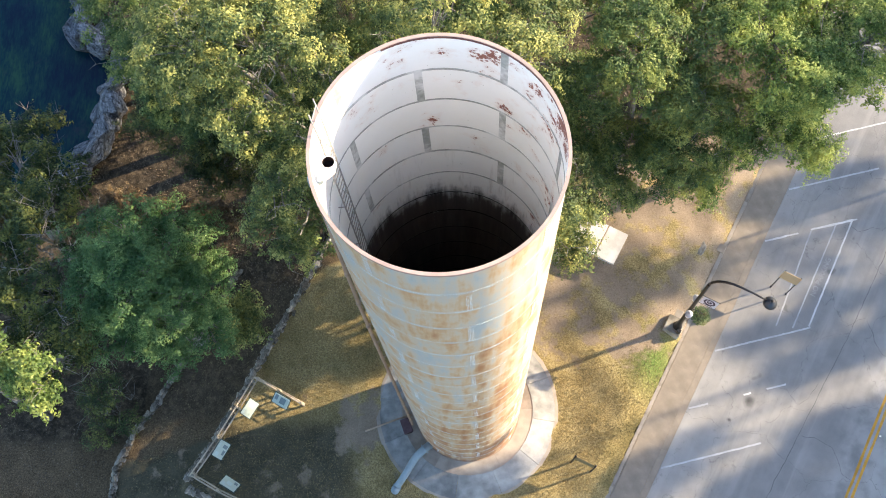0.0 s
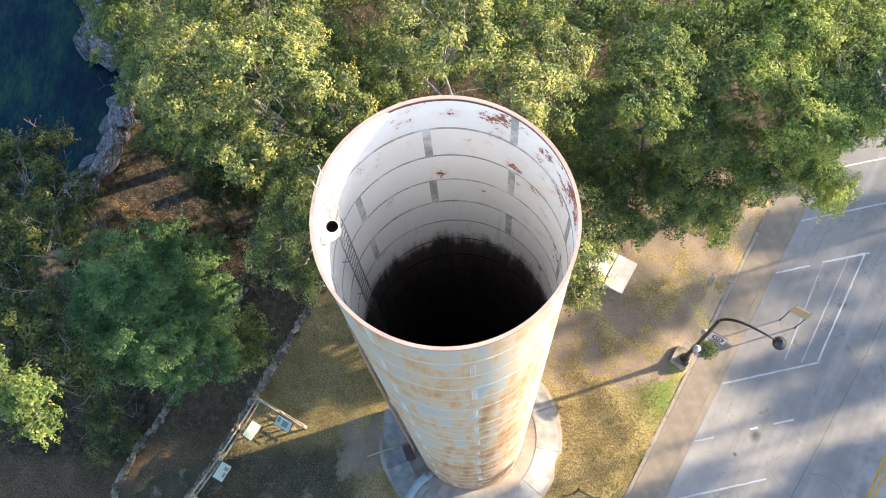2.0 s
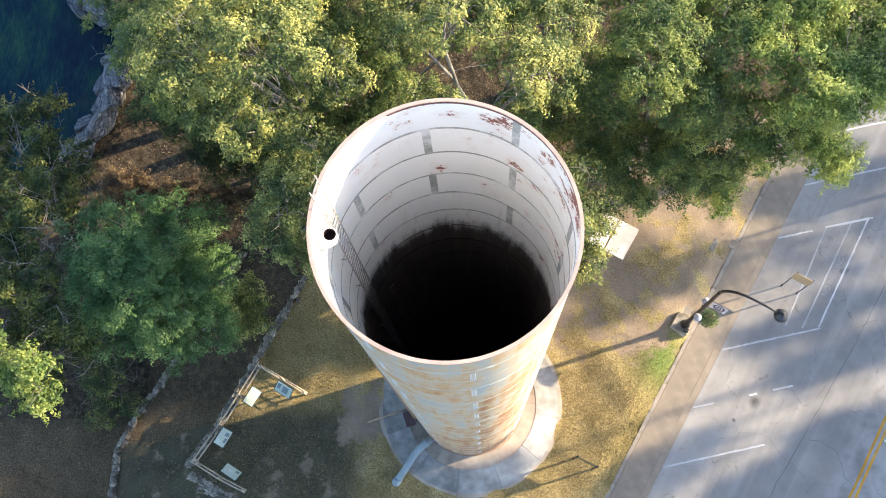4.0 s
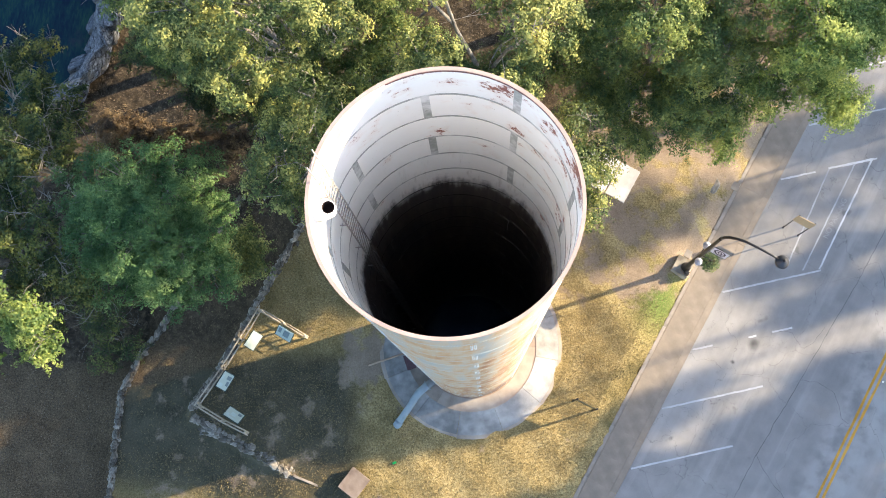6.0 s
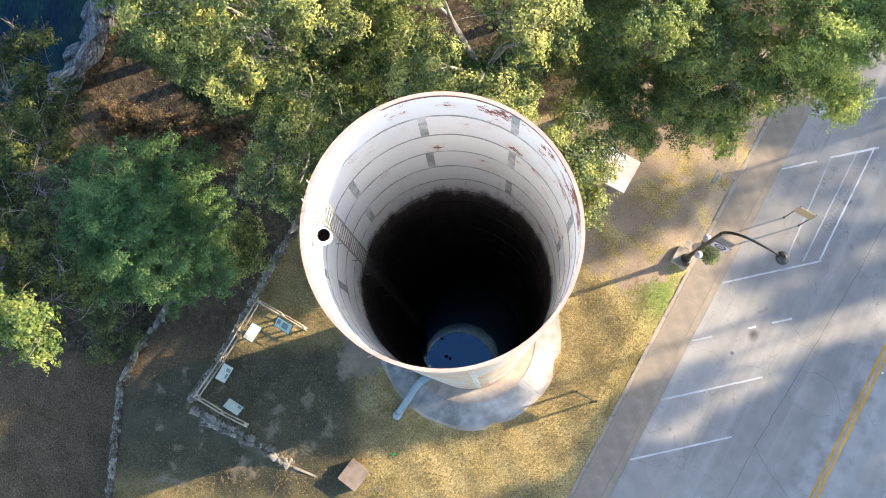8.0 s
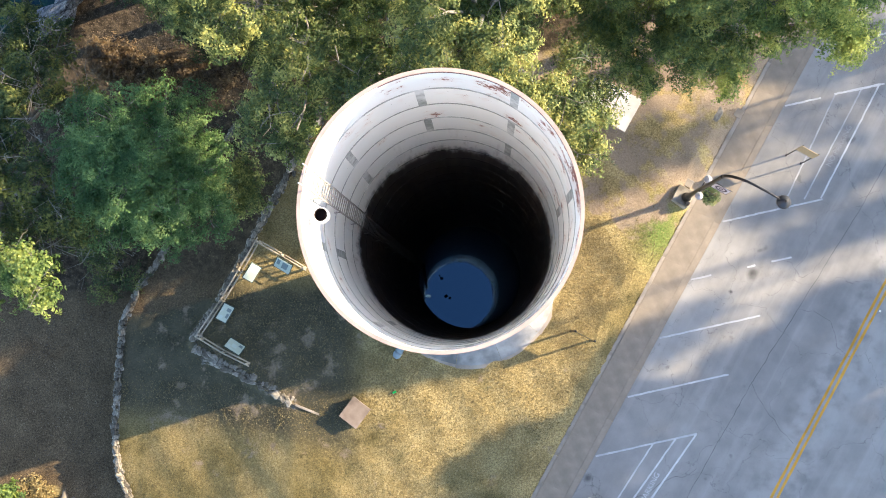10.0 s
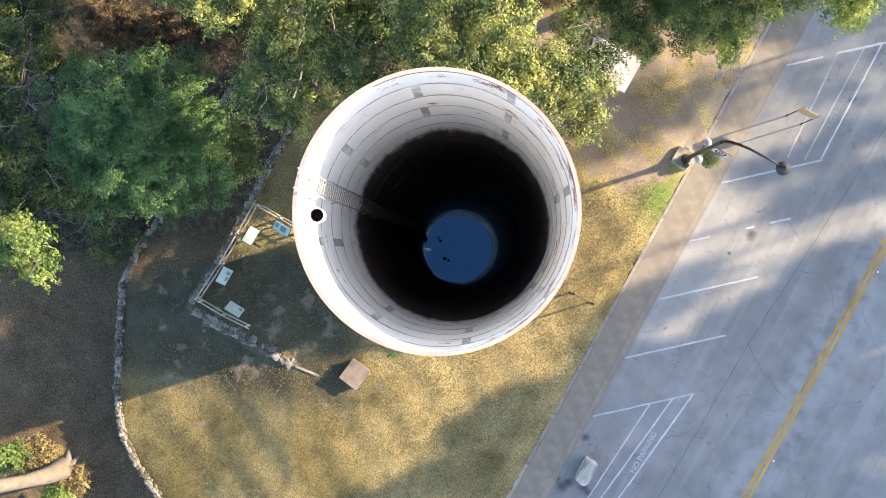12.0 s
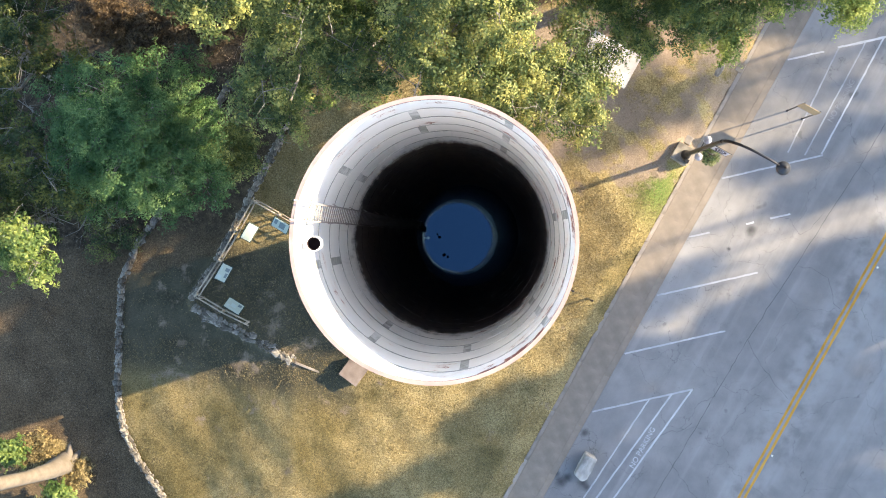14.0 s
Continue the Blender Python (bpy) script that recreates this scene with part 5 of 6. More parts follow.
def tree(label, base, lobes, trunk, leafmat, seed, size=0.17, fill=1.0, group="trees round the tower", flat=0.72, name="tree", clump=(0.34, 0.72), bare=0.0, fine=1.0, bark=BARK, roots=0):
    """Trunk, limbs and a crown of lobes (x, y, z, radius), each a cluster of leafy twig ends."""
    r = np.random.default_rng(seed)
    b = Vector((*base, zg(*base)))
    t = thing(name, b, label, "tree", group)
    lob = [(Vector(l[:3]) - b, l[3]) for l in lobes]
    mid = sum((l[0] for l in lob), Vector()) / len(lob)
    pts = [Vector((0, 0, -0.3))]
    for i in range(1, 8):
        f = i / 7
        pts.append(Vector((mid.x * 0.75 * f ** 1.6 + 0.18 * math.sin(seed + 5 * f) * f, mid.y * 0.75 * f ** 1.6 + 0.18 * math.cos(seed + 4 * f) * f, mid.z * 1.0 * f)))
    pts.insert(1, pts[0].lerp(pts[1], 0.3))
    rad = [trunk * 1.9, trunk * 1.35, trunk * 1.1] + [trunk * (1 - 0.75 * i / 7) for i in range(2, 8)]
    stem = tube("trunk", pts, rad, bark, 14)
    for v in stem.vertices:
        v.co += Vector((v.normal.x, v.normal.y, 0)) * trunk * 0.3 * (noise.noise(v.co * 1.3) + 0.6 * noise.noise(Vector((v.co.x * 4, v.co.y * 4, v.co.z * 0.8))))
    part("trunk", stem, t, "pale grey-brown trunk")
    for k in range(roots):
        a = 0.5 + 2 * math.pi * k / max(1, roots) + r.normal(0, 0.2)
        ca, sa = math.cos(a), math.sin(a)
        part("root", tube("root", [(0.05 * ca, 0.05 * sa, 1.6), (trunk * 0.6 * ca, trunk * 0.6 * sa, 0.55), (trunk * 1.2 * ca, trunk * 1.2 * sa, 0.2), (trunk * 2.1 * math.cos(a + 0.15), trunk * 2.1 * math.sin(a + 0.15), 0.06), (trunk * 3.2 * math.cos(a + 0.3), trunk * 3.2 * math.sin(a + 0.3), -0.2)], [trunk * 0.5, trunk * 0.62, trunk * 0.55, trunk * 0.38, trunk * 0.14], bark, 8), t)
    leaves, faces = [], []
    tv, tf = [], []

    def add(pts, radii, sides):
        v, f = tube_data(pts, radii, sides, False, len(tv))
        tv.extend(v)
        tf.extend(f)

    for c, lr in lob:
        tv.clear()
        tf.clear()
        thick = trunk * min(1.0, lr / 1.5)
        f0 = min(0.92, max(0.28, 0.35 + 0.5 * (c.z / (mid.z * 1.15) - 0.5)))
        i0 = f0 * 7
        k = int(i0)
        root = pts[k + 1].lerp(pts[min(k + 2, 8)], i0 - k)
        bow = root.lerp(c, 0.5) + Vector((r.normal(0, 0.3), r.normal(0, 0.3), 0.25 * lr))
        near = bow.lerp(c, 0.55) + Vector((r.normal(0, 0.2), r.normal(0, 0.2), 0.1))
        add([root, root.lerp(bow, 0.5) + Vector((0, 0, 0.12)), bow, near, c + Vector((0, 0, -0.2 * lr))], [w * thick for w in (0.42, 0.34, 0.27, 0.2, 0.12)], 6)
        n = max(5, int(11 * fill * lr ** 1.75))
        ways = np.zeros((0, 3))
        for j in range(n):
            # tufts keep their distance from one another, which leaves dark gaps between them
            tries = r.normal(size=(7, 3))
            tries /= np.linalg.norm(tries, axis=1)[:, None]
            tries[:, 2] = np.where(tries[:, 2] < -0.35, -0.6 * tries[:, 2], tries[:, 2])
            gaps = np.linalg.norm(tries[:, None] - ways[None], axis=2).min(1) if j else np.ones(7)
            d = tries[int(np.argmax(gaps))]
            ways = np.vstack([ways, d])
            q = (0.6 + 0.6 * r.random()) * lr
            p = c + Vector((d[0] * q, d[1] * q, d[2] * q * flat))
            if j % 2 == 0:
                m = c.lerp(p, 0.5) + Vector((r.normal(0, 0.1), r.normal(0, 0.1), -0.08))
                add([near if j % 4 == 0 else c + Vector((0, 0, -0.2 * lr)), m, p], [trunk * 0.12, trunk * 0.08, max(0.016, trunk * 0.03)], 4)
            if r.random() < bare:
                for _ in range(3):
                    e = p + Vector(r.normal(size=3)) * 0.55 + Vector((0, 0, 0.25))
                    m = p.lerp(e, 0.5) + Vector(r.normal(size=3)) * 0.12
                    add([p, m, e], [0.015, 0.011, 0.005], 4)
                    add([m, m + Vector(r.normal(size=3)) * 0.35], [0.009, 0.004], 3)
                continue
            rc = clump[0] + (clump[1] - clump[0]) * r.random()
            cnt = int(500 * fine * (rc / 0.6) ** 2)
            # a tuft: leaves over a domed clump, facing outwards, with stray twig ends
            u = r.normal(size=(cnt, 3))
            u /= np.linalg.norm(u, axis=1)[:, None]
            u[:, 2] = np.abs(u[:, 2]) * np.where(r.random(cnt) < 0.8, 1, -0.5)
            g = u * (rc * (0.55 + 0.5 * r.random(cnt) ** 0.7))[:, None] * (1, 1, 0.7)
            # twig sprays: leaves gather along a few short strands
            axis = r.normal(size=(6, 3)) * (1, 1, 0.45)
            axis /= np.linalg.norm(axis, axis=1)[:, None]
            pick = axis[r.integers(0, 6, cnt)] * (r.random(cnt) ** 0.7 * rc * 1.65)[:, None]
            off = np.where(r.random(cnt)[:, None] < 0.42, pick + g * 0.2, g)
            leaves.append(np.array(p)[None] + off)
            faces.append(off / rc + 0.35 * np.array(p - c)[None] / lr)
        part("limb", mesh_of("limb", tv, tf, bark, True), t)
    co = leaf_quads(np.concatenate(leaves), size * 1.14, r, 0.35, 0.35, np.concatenate(faces))
    part("crown", poly_mesh("crown", co, 4, leafmat), t)
    return t


# the tall bright trees behind the tower
gold = tree("tall tree with sunlit yellow-green crown and pale limbs", (-7.2, 13.2), [
    (-8.0, 10.0, 21.6, 1.9), (-10.3, 9.9, 21.4, 1.8), (-9.4, 8.3, 19.6, 1.2), (-11.4, 11.4, 19.6, 1.7), (-7.7, 12.3, 20.3, 1.7), (-6.2, 10.9, 18.2, 1.5), (-7.9, 6.6, 16.2, 1.2), (-8.5, 5.4, 14.8, 1.0), (-7.8, 4.7, 12.8, 0.9),
    (-7.9, 8.4, 13.4, 0.9), (-8.1, 9.2, 18.6, 0.9), (-7.4, 8.9, 17.4, 0.8), (-6.7, 8.2, 16.6, 0.8), (-9.8, 9.2, 15.8, 0.9), (-12.6, 12.4, 15.0, 1.7)], 0.34, LEAF_GOLD, 11, 0.118, 0.8, bare=0.18)
pair = tree("tall tree with yellow-green crown behind the tower", (0.4, 13.4), [
    (1.7, 9.6, 21.0, 1.35), (-1.0, 11.8, 21.8, 1.8), (-1.2, 7.2, 17.4, 1.5), (0.4, 6.3, 15.6, 1.2), (-3.2, 13.4, 17.6, 1.6), (-3.2, 6.6, 15.6, 1.35), (-4.6, 6.8, 15.8, 1.2), (3.2, 13.5, 17.4, 1.4), (-2.0, 8.8, 18.0, 1.4), (2.4, 6.6, 14.6, 1.2), (1.0, 8.0, 17.6, 1.1), (1.6, 6.2, 13.0, 1.0), (0.2, 6.0, 13.6, 0.9), (2.4, 5.7, 14.2, 0.95), (1.5, 5.2, 14.4, 0.65), (0.4, 5.2, 14.6, 0.65), (1.8, 7.0, 12.0, 1.1), (-1.0, 6.2, 14.0, 0.9)],
    0.32, LEAF_GOLD, 23, 0.118, 0.8, bare=0.16)
tree("dense green tree behind the tower", (-4.4, 15.0), [
    (-5.8, 14.3, 13.8, 1.6), (-4.6, 14.2, 14.0, 1.5), (-6.9, 12.9, 13.4, 1.5), (-5.2, 10.6, 12.2, 1.5), (-3.6, 12.0, 12.6, 1.5), (-7.2, 16.0, 13.6, 1.6), (-1.8, 15.5, 14.0, 1.7), (0.6, 16.2, 14.4, 1.6), (-5.8, 9.0, 11.0, 1.4), (-6.8, 7.0, 10.4, 1.3), (-4.0, 8.6, 11.0, 1.3), (-9.2, 12.8, 12.0, 1.3), (-8.6, 10.8, 12.0, 1.3), (-7.9, 9.4, 11.0, 1.2), (-7.4, 11.4, 13.0, 1.2), (-9.8, 11.5, 13.0, 1.0), (-0.2, 9.8, 12.8, 1.3), (-1.6, 10.6, 12.2, 1.3), (1.6, 11.0, 12.6, 1.2)], 0.27, LEAF_GREEN, 37, 0.112, 0.9)
tree("tree with mixed green crown leaning over the rocks", (-15.4, 17.4), [
    (-17.3, 17.6, 11.6, 1.7), (-14.7, 14.2, 13.6, 1.7), (-14.1, 13.0, 11.6, 1.6), (-16.6, 20.6, 12.4, 1.8), (-18.6, 20.0, 11.0, 1.4), (-13.4, 16.6, 13.4, 1.7), (-12.6, 12.2, 11.0, 1.1), (-15.6, 15.4, 10.0, 1.5)], 0.28, LEAF_GREEN, 41, 0.112, 0.85, bare=0.1)


# bare grey branches standing clear of the leaves
def bare_branch(owner, points, radius, seed):
    r = np.random.default_rng(seed)
    o = owner.matrix_basis.translation
    pts = [Vector(p) - o for p in points]
    fine = []
    for a, b in zip(pts, pts[1:]):
        fine += [a.lerp(b, f) + Vector(r.normal(0, 0.025, 3)) for f in (0, 0.33, 0.66)]
    fine.append(pts[-1])
    n = len(fine)
    limb = part("bare_branch", tube("bare_branch", fine, [0.5 * radius * (1 - 0.8 * i / n) for i in range(n)], BARK_DEAD, 6), owner, "bare grey branch")
    way = (pts[-1] - pts[0]).normalized()
    for k in range(5):
        at = fine[min(n - 2, 2 + int(r.integers(0, n - 2)))]
        d = (way + Vector(r.normal(0, 0.6, 3))).normalized() * (0.5 + 0.7 * r.random())
        part("twig", tube("twig", [at, at + d * 0.5 + Vector(r.normal(0, 0.07, 3)), at + d], [radius * 0.25, radius * 0.16, 0.006], BARK_DEAD, 5), limb)


bare_branch(gold, [(-8.0, 12.4, 18.9), (-8.0, 11.0, 19.6), (-8.3, 9.8, 19.2), (-8.2, 8.6, 18.6)], 0.1, 1)
bare_branch(gold, [(-6.6, 9.3, 14.0), (-6.9, 7.9, 14.2), (-7.2, 6.8, 14.2), (-7.5, 5.8, 13.4)], 0.06, 3)
bare_branch(gold, [(-5.6, 8.6, 15.0), (-5.3, 7.3, 15.2), (-5.0, 6.2, 15.0)], 0.05, 4)
bare_branch(pair, [(-1.6, 6.6, 17.8), (-1.9, 5.7, 17.6), (-2.2, 4.7, 16.8)], 0.07, 5)
# the broad trees beside the road
tree("broad leafy green tree above the lawn", (8.3, 13.2), [
    (7.1, 11.9, 16.6, 1.7), (7.4, 13.2, 16.8, 1.7), (9.3, 12.2, 14.6, 1.8), (10.2, 11.6, 13.2, 1.7), (5.6, 12.6, 13.0, 1.5), (8.2, 11.0, 10.4, 1.5), (6.2, 12.0, 9.2, 1.6), (10.2, 10.4, 10.4, 1.7), (5.6, 10.6, 8.2, 1.0), (6.6, 10.0, 9.6, 0.9), (9.8, 9.3, 10.0, 0.9), (10.9, 13.6, 16.0, 1.7), (8.8, 10.0, 11.4, 1.1), (7.0, 8.9, 9.6, 0.6), (7.9, 8.7, 9.4, 0.5)], 0.36, LEAF_GREEN, 53, 0.114, 0.84, bare=0.06)
tree("spreading sunlit green tree over the parking strip", (14.2, 13.6), [
    (14.3, 11.5, 16.2, 1.9), (12.6, 13.0, 16.4, 1.8), (15.5, 12.2, 15.6, 1.8), (17.6, 13.6, 15.5, 1.9), (17.6, 12.4, 14.6, 1.2), (14.9, 11.9, 12.1, 1.2), (12.6, 11.6, 11.9, 1.4), (16.7, 10.5, 10.9, 0.8), (16.4, 9.9, 10.7, 0.42), (15.1, 11.1, 11.3, 0.7), (15.6, 10.6, 11.1, 0.55), (16.2, 11.4, 11.7, 0.7), (15.8, 12.0, 12.5, 0.8), (12.8, 10.5, 10.7, 1.0), (11.6, 9.6, 9.9, 0.9), (11.4, 8.5, 9.9, 0.5), (13.9, 10.7, 10.9, 0.8), (16.0, 15.4, 15.6, 1.9), (13.8, 15.8, 16.4, 1.9), (19.4, 15.0, 14.8, 1.7)], 0.4, LEAF_SUN, 67, 0.114, 0.86, bare=0.06)
tree("small tree with yellow-tipped leaves beside the tower", (5.0, 8.4), [
    (4.8, 5.7, 13.0, 0.9), (4.0, 6.0, 13.8, 0.9), (5.2, 6.7, 12.6, 0.95), (2.8, 6.2, 14.2, 0.9), (4.4, 7.8, 13.2, 1.0), (3.6, 4.9, 13.4, 0.8), (4.6, 4.9, 12.6, 0.7), (2.9, 5.2, 14.0, 0.8)], 0.15, LEAF_GOLD, 71, 0.114, 0.8, bare=0.1)
# the rounded blue-green tree and its golden skirt
tree("rounded blue-green fine-leaved tree", (-15.2, 4.4), [
    (-15.2, 5.6, 12.4, 1.7), (-13.6, 5.9, 11.6, 1.5), (-16.8, 5.6, 11.6, 1.5), (-16.9, 3.6, 11.4, 1.5), (-14.8, 3.4, 11.8, 1.8), (-13.2, 3.5, 10.6, 1.6), (-15.4, 2.3, 9.4, 1.4), (-13.7, 2.3, 9.2, 1.3), (-12.2, 4.8, 9.4, 1.4), (-12.4, 2.6, 8.2, 1.3), (-16.8, 2.2, 9.2, 1.2), (-17.6, 4.6, 10.0, 1.1), (-13.0, 6.8, 9.4, 1.2), (-14.2, 4.6, 12.4, 1.4), (-15.8, 4.3, 12.4, 1.4), (-14.4, 2.6, 10.9, 1.2), (-15.9, 3.0, 11.0, 1.3), (-12.9, 4.4, 10.8, 1.2), (-16.2, 4.6, 11.9, 1.2), (-12.6, 3.6, 9.0, 1.0), (-15.0, 1.6, 8.6, 1.0), (-14.2, 1.5, 7.4, 1.0)],
    0.3, LEAF_CEDAR, 83, 0.092, 1.2, clump=(0.28, 0.5), fine=1.15)
tree("low shrub with golden-green leaves beside the path", (-11.6, 4.2), [
    (-11.6, 4.5, 2.9, 0.5), (-11.5, 3.7, 3.2, 0.45), (-12.0, 5.2, 3.0, 0.55), (-12.2, 3.0, 3.4, 0.55), (-12.7, 4.2, 4.0, 0.6)], 0.1, LEAF_GOLD, 89, 0.12, 0.6, name="shrub")
# dark trees on the west side
tree("dark green tree with bare grey limbs by the river", (-21.6, 7.6), [
    (-20.7, 8.3, 9.6, 1.5), (-22.4, 10.8, 8.8, 1.6), (-20.4, 10.0, 8.4, 1.4), (-20.2, 6.2, 10.4, 1.5), (-22.0, 7.0, 10.6, 1.6), (-23.8, 9.2, 9.6, 1.6), (-22.8, 13.0, 7.4, 1.5), (-24.8, 11.6, 8.6, 1.6), (-19.0, 7.8, 7.2, 1.1)], 0.26, LEAF_DARK, 97, 0.13, 0.85, bare=0.42, bark=BARK_DEAD)
tree("sparse tree with grey twigs and yellow-green leaves", (-23.8, 3.6), [
    (-19.6, 2.6, 10.0, 1.3), (-20.4, 4.0, 10.6, 1.5), (-18.4, 2.4, 10.4, 1.1), (-22.0, 3.6, 10.4, 1.6), (-18.4, 1.5, 7.6, 1.0), (-19.6, 0.8, 8.4, 1.2), (-21.6, 1.0, 9.6, 1.4)], 0.2, LEAF_DARK, 101, 0.13, 0.85, bare=0.5, bark=BARK_DEAD)
tree("bright green tree top at the wood's edge", (-24.5, 0.5), [
    (-18.5, -0.7, 13.2, 0.85), (-18.2, -1.5, 12.4, 0.6), (-19.5, -0.4, 12.8, 0.8), (-21.0, -1.6, 12.0, 0.8), (-20.8, 0.8, 12.6, 0.7), (-22.6, -0.4, 12.2, 1.2)], 0.2, LEAF_SUN, 103, 0.15, 0.9, bare=0.25)
tree("big old tree with tan trunk and spreading roots", (-23.4, -13.7), [
    (-26.6, -9.4, 12.4, 1.6), (-27.2, -11.6, 13.0, 1.9), (-26.4, -12.2, 12.8, 1.6), (-28.2, -8.8, 13.6, 1.7)], 0.46, LEAF_POT, 107, 0.24, 0.9, bark=BARK_TAN, roots=6, fine=0.6)
for x, y in ((-23.5, -15.0), (-26.6, -12.6)):
    z = zg(x, y) + 1.6
    tree("low bright green bush beside the old tree", (x, y), [(x, y, z, 0.3), (x + 0.4, y - 0.2, z - 0.3, 0.22)], 0.04, LEAF_SUN, int(-x * 10), 0.2, 0.7, "bushes by the old tree", name="bush", fine=0.5)
tree("low green understorey tree on the slope", (-11.4, 13.6), [
    (-10.5, 12.2, 7.0, 1.3), (-11.8, 11.8, 6.0, 1.0), (-9.6, 10.8, 6.5, 1.2), (-12.6, 13.4, 7.0, 1.2), (-11.0, 14.0, 8.0, 1.4), (-9.8, 9.6, 5.5, 0.8), (-13.6, 15.0, 6.4, 1.0), (-15.0, 13.2, 8.0, 1.0), (-13.5, 12.9, 8.0, 1.1), (-14.0, 11.8, 6.0, 0.9), (-13.0, 11.6, 6.0, 0.9), (-12.0, 12.6, 8.0, 1.0), (-16.1, 13.4, 9.0, 0.9)], 0.12, LEAF_DARK, 131, 0.114, 0.8, bare=0.15)
for k in range(16):
    a = -1.5 + 0.22 * k if k < 8 else 2.2 + 0.13 * (k - 8)
    far = (0.85, 1.2, 1.0)[k % 3] if k < 8 else (1.3, 2.1, 1.7, 2.6)[k % 4]
    x, y = -23.4 + far * math.cos(a), -13.7 + far * math.sin(a)
    tree("dry golden tuft at the foot of the old tree", (x, y), [(x, y, zg(x, y) + 0.16, 0.3)], 0.015, LEAF_TUFT, 400 + k, 0.11, 0.8, "tufts round the old tree", name="bush", fine=0.55, clump=(0.25, 0.45))
tree("leafless grey brush beside the low wall", (-20.6, 0.4), [
    (-19.6, 0.2, -1.8, 0.9), (-20.6, -0.6, -2.0, 0.8), (-21.4, 1.0, -1.6, 0.9), (-20.2, 1.4, -1.4, 0.8)], 0.05, LEAF_DARK, 141, 0.1, 0.8, "bushes in the wood", name="bush", bare=0.55)
# further trees on the north side
tree("tall yellow-green tree deeper in the wood", (-9.6, 17.2), [
    (-9.6, 15.4, 18.6, 1.8), (-11.6, 16.2, 17.6, 1.6), (-7.6, 16.6, 19.0, 1.8), (-12.8, 14.2, 16.4, 1.4), (-8.4, 18.6, 18.6, 1.8), (-11.2, 18.8, 17.0, 1.7), (-5.2, 17.6, 17.6, 1.5)], 0.3, LEAF_GOLD, 109, 0.12, 0.95, bare=0.08, fine=0.7)
tree("green tree deeper in the wood behind the tower", (3.4, 18.4), [
    (2.2, 16.6, 14.8, 1.5), (4.4, 17.8, 13.6, 1.5), (1.2, 18.6, 16.4, 1.7), (5.6, 15.6, 9.0, 1.3), (4.4, 13.6, 7.4, 1.2), (7.0, 17.4, 13.4, 1.6), (-1.4, 17.2, 17.4, 1.6)], 0.26, LEAF_GREEN, 113, 0.12, 0.9, fine=0.7)
tree("green tree at the wood's edge by the road", (11.4, 18.4), [
    (10.6, 16.4, 15.6, 1.8), (13.0, 17.6, 15.6, 1.9), (8.8, 15.6, 14.4, 1.6), (15.8, 18.4, 15.4, 1.9), (18.6, 17.6, 15.0, 1.9), (21.0, 17.0, 14.2, 1.7)], 0.32, LEAF_SUN, 127, 0.12, 0.95, fine=0.7)
tree("green tree in the wood above the river", (-11.0, 23.4), [
    (-11.0, 22.4, 6.4, 1.8), (-8.2, 23.6, 7.4, 1.9), (-13.6, 21.8, 5.2, 1.7), (-10.2, 25.0, 9.0, 1.9), (-15.8, 23.0, 4.4, 1.5), (-6.0, 24.8, 8.4, 2.0), (-12.6, 24.6, 7.6, 1.8)], 0.22, LEAF_DARK, 151, 0.13, 0.9, fine=0.5)
# undergrowth added in the sun's path to keep the bank rocks shaded
tree("dense dark undergrowth on the slope, added to shade the rocks below", (-13.4, 19.6), [
    (-12.5, 22.2, 3.2, 1.6), (-14.6, 20.6, 2.3, 1.4), (-11.6, 20.4, 3.6, 1.5), (-13.0, 18.6, 3.0, 1.3), (-15.6, 17.4, 2.2, 1.2), (-13.2, 16.6, 3.2, 1.2), (-15.4, 22.6, 2.2, 1.3)], 0.1, LEAF_DARK, 157, 0.13, 0.9, "bushes in the wood", name="bush", fine=0.5)
# russet undergrowth
for k, (x, y, z, rr) in enumerate(((-18.0, 9.6, 1.2, 1.0), (-16.6, 10.6, 0.9, 0.9), (-19.4, 11.2, 1.4, 0.9), (-14.0, 10.6, 0.6, 0.8), (3.6, 15.0, 2.4, 1.0), (-9.4, 13.2, 2.0, 1.0), (5.6, 15.6, 3.0, 1.0))):
    tree("russet brown-leaved bush in the wood", (x, y), [(x, y, z + 0.2, rr), (x + 0.8, y + 0.4, z, rr * 0.7), (x - 0.6, y + 0.6, z - 0.1, rr * 0.7)], 0.06, LEAF_RUSSET, 120 + k, 0.14, 0.6, "bushes in the wood", name="bush")
# unseen trees added to the north so the river lies in shade
for k, (x, y) in enumerate(((4.0, 37.0), (-2.0, 40.0), (10.0, 36.0), (9.0, 42.0), (-8.0, 44.0), (2.0, 47.0))):
    q = np.random.default_rng(500 + k)
    tree("tall green tree further along the wood, unseen, added to shade the river", (x, y), [(x + q.normal(0, 2.2), y + q.normal(0, 2.2), 13.5 + 4.5 * q.random(), 2.0) for _ in range(9)], 0.3, LEAF_GREEN, 500 + k, 0.55, 0.5, fine=0.08, clump=(0.5, 0.9))
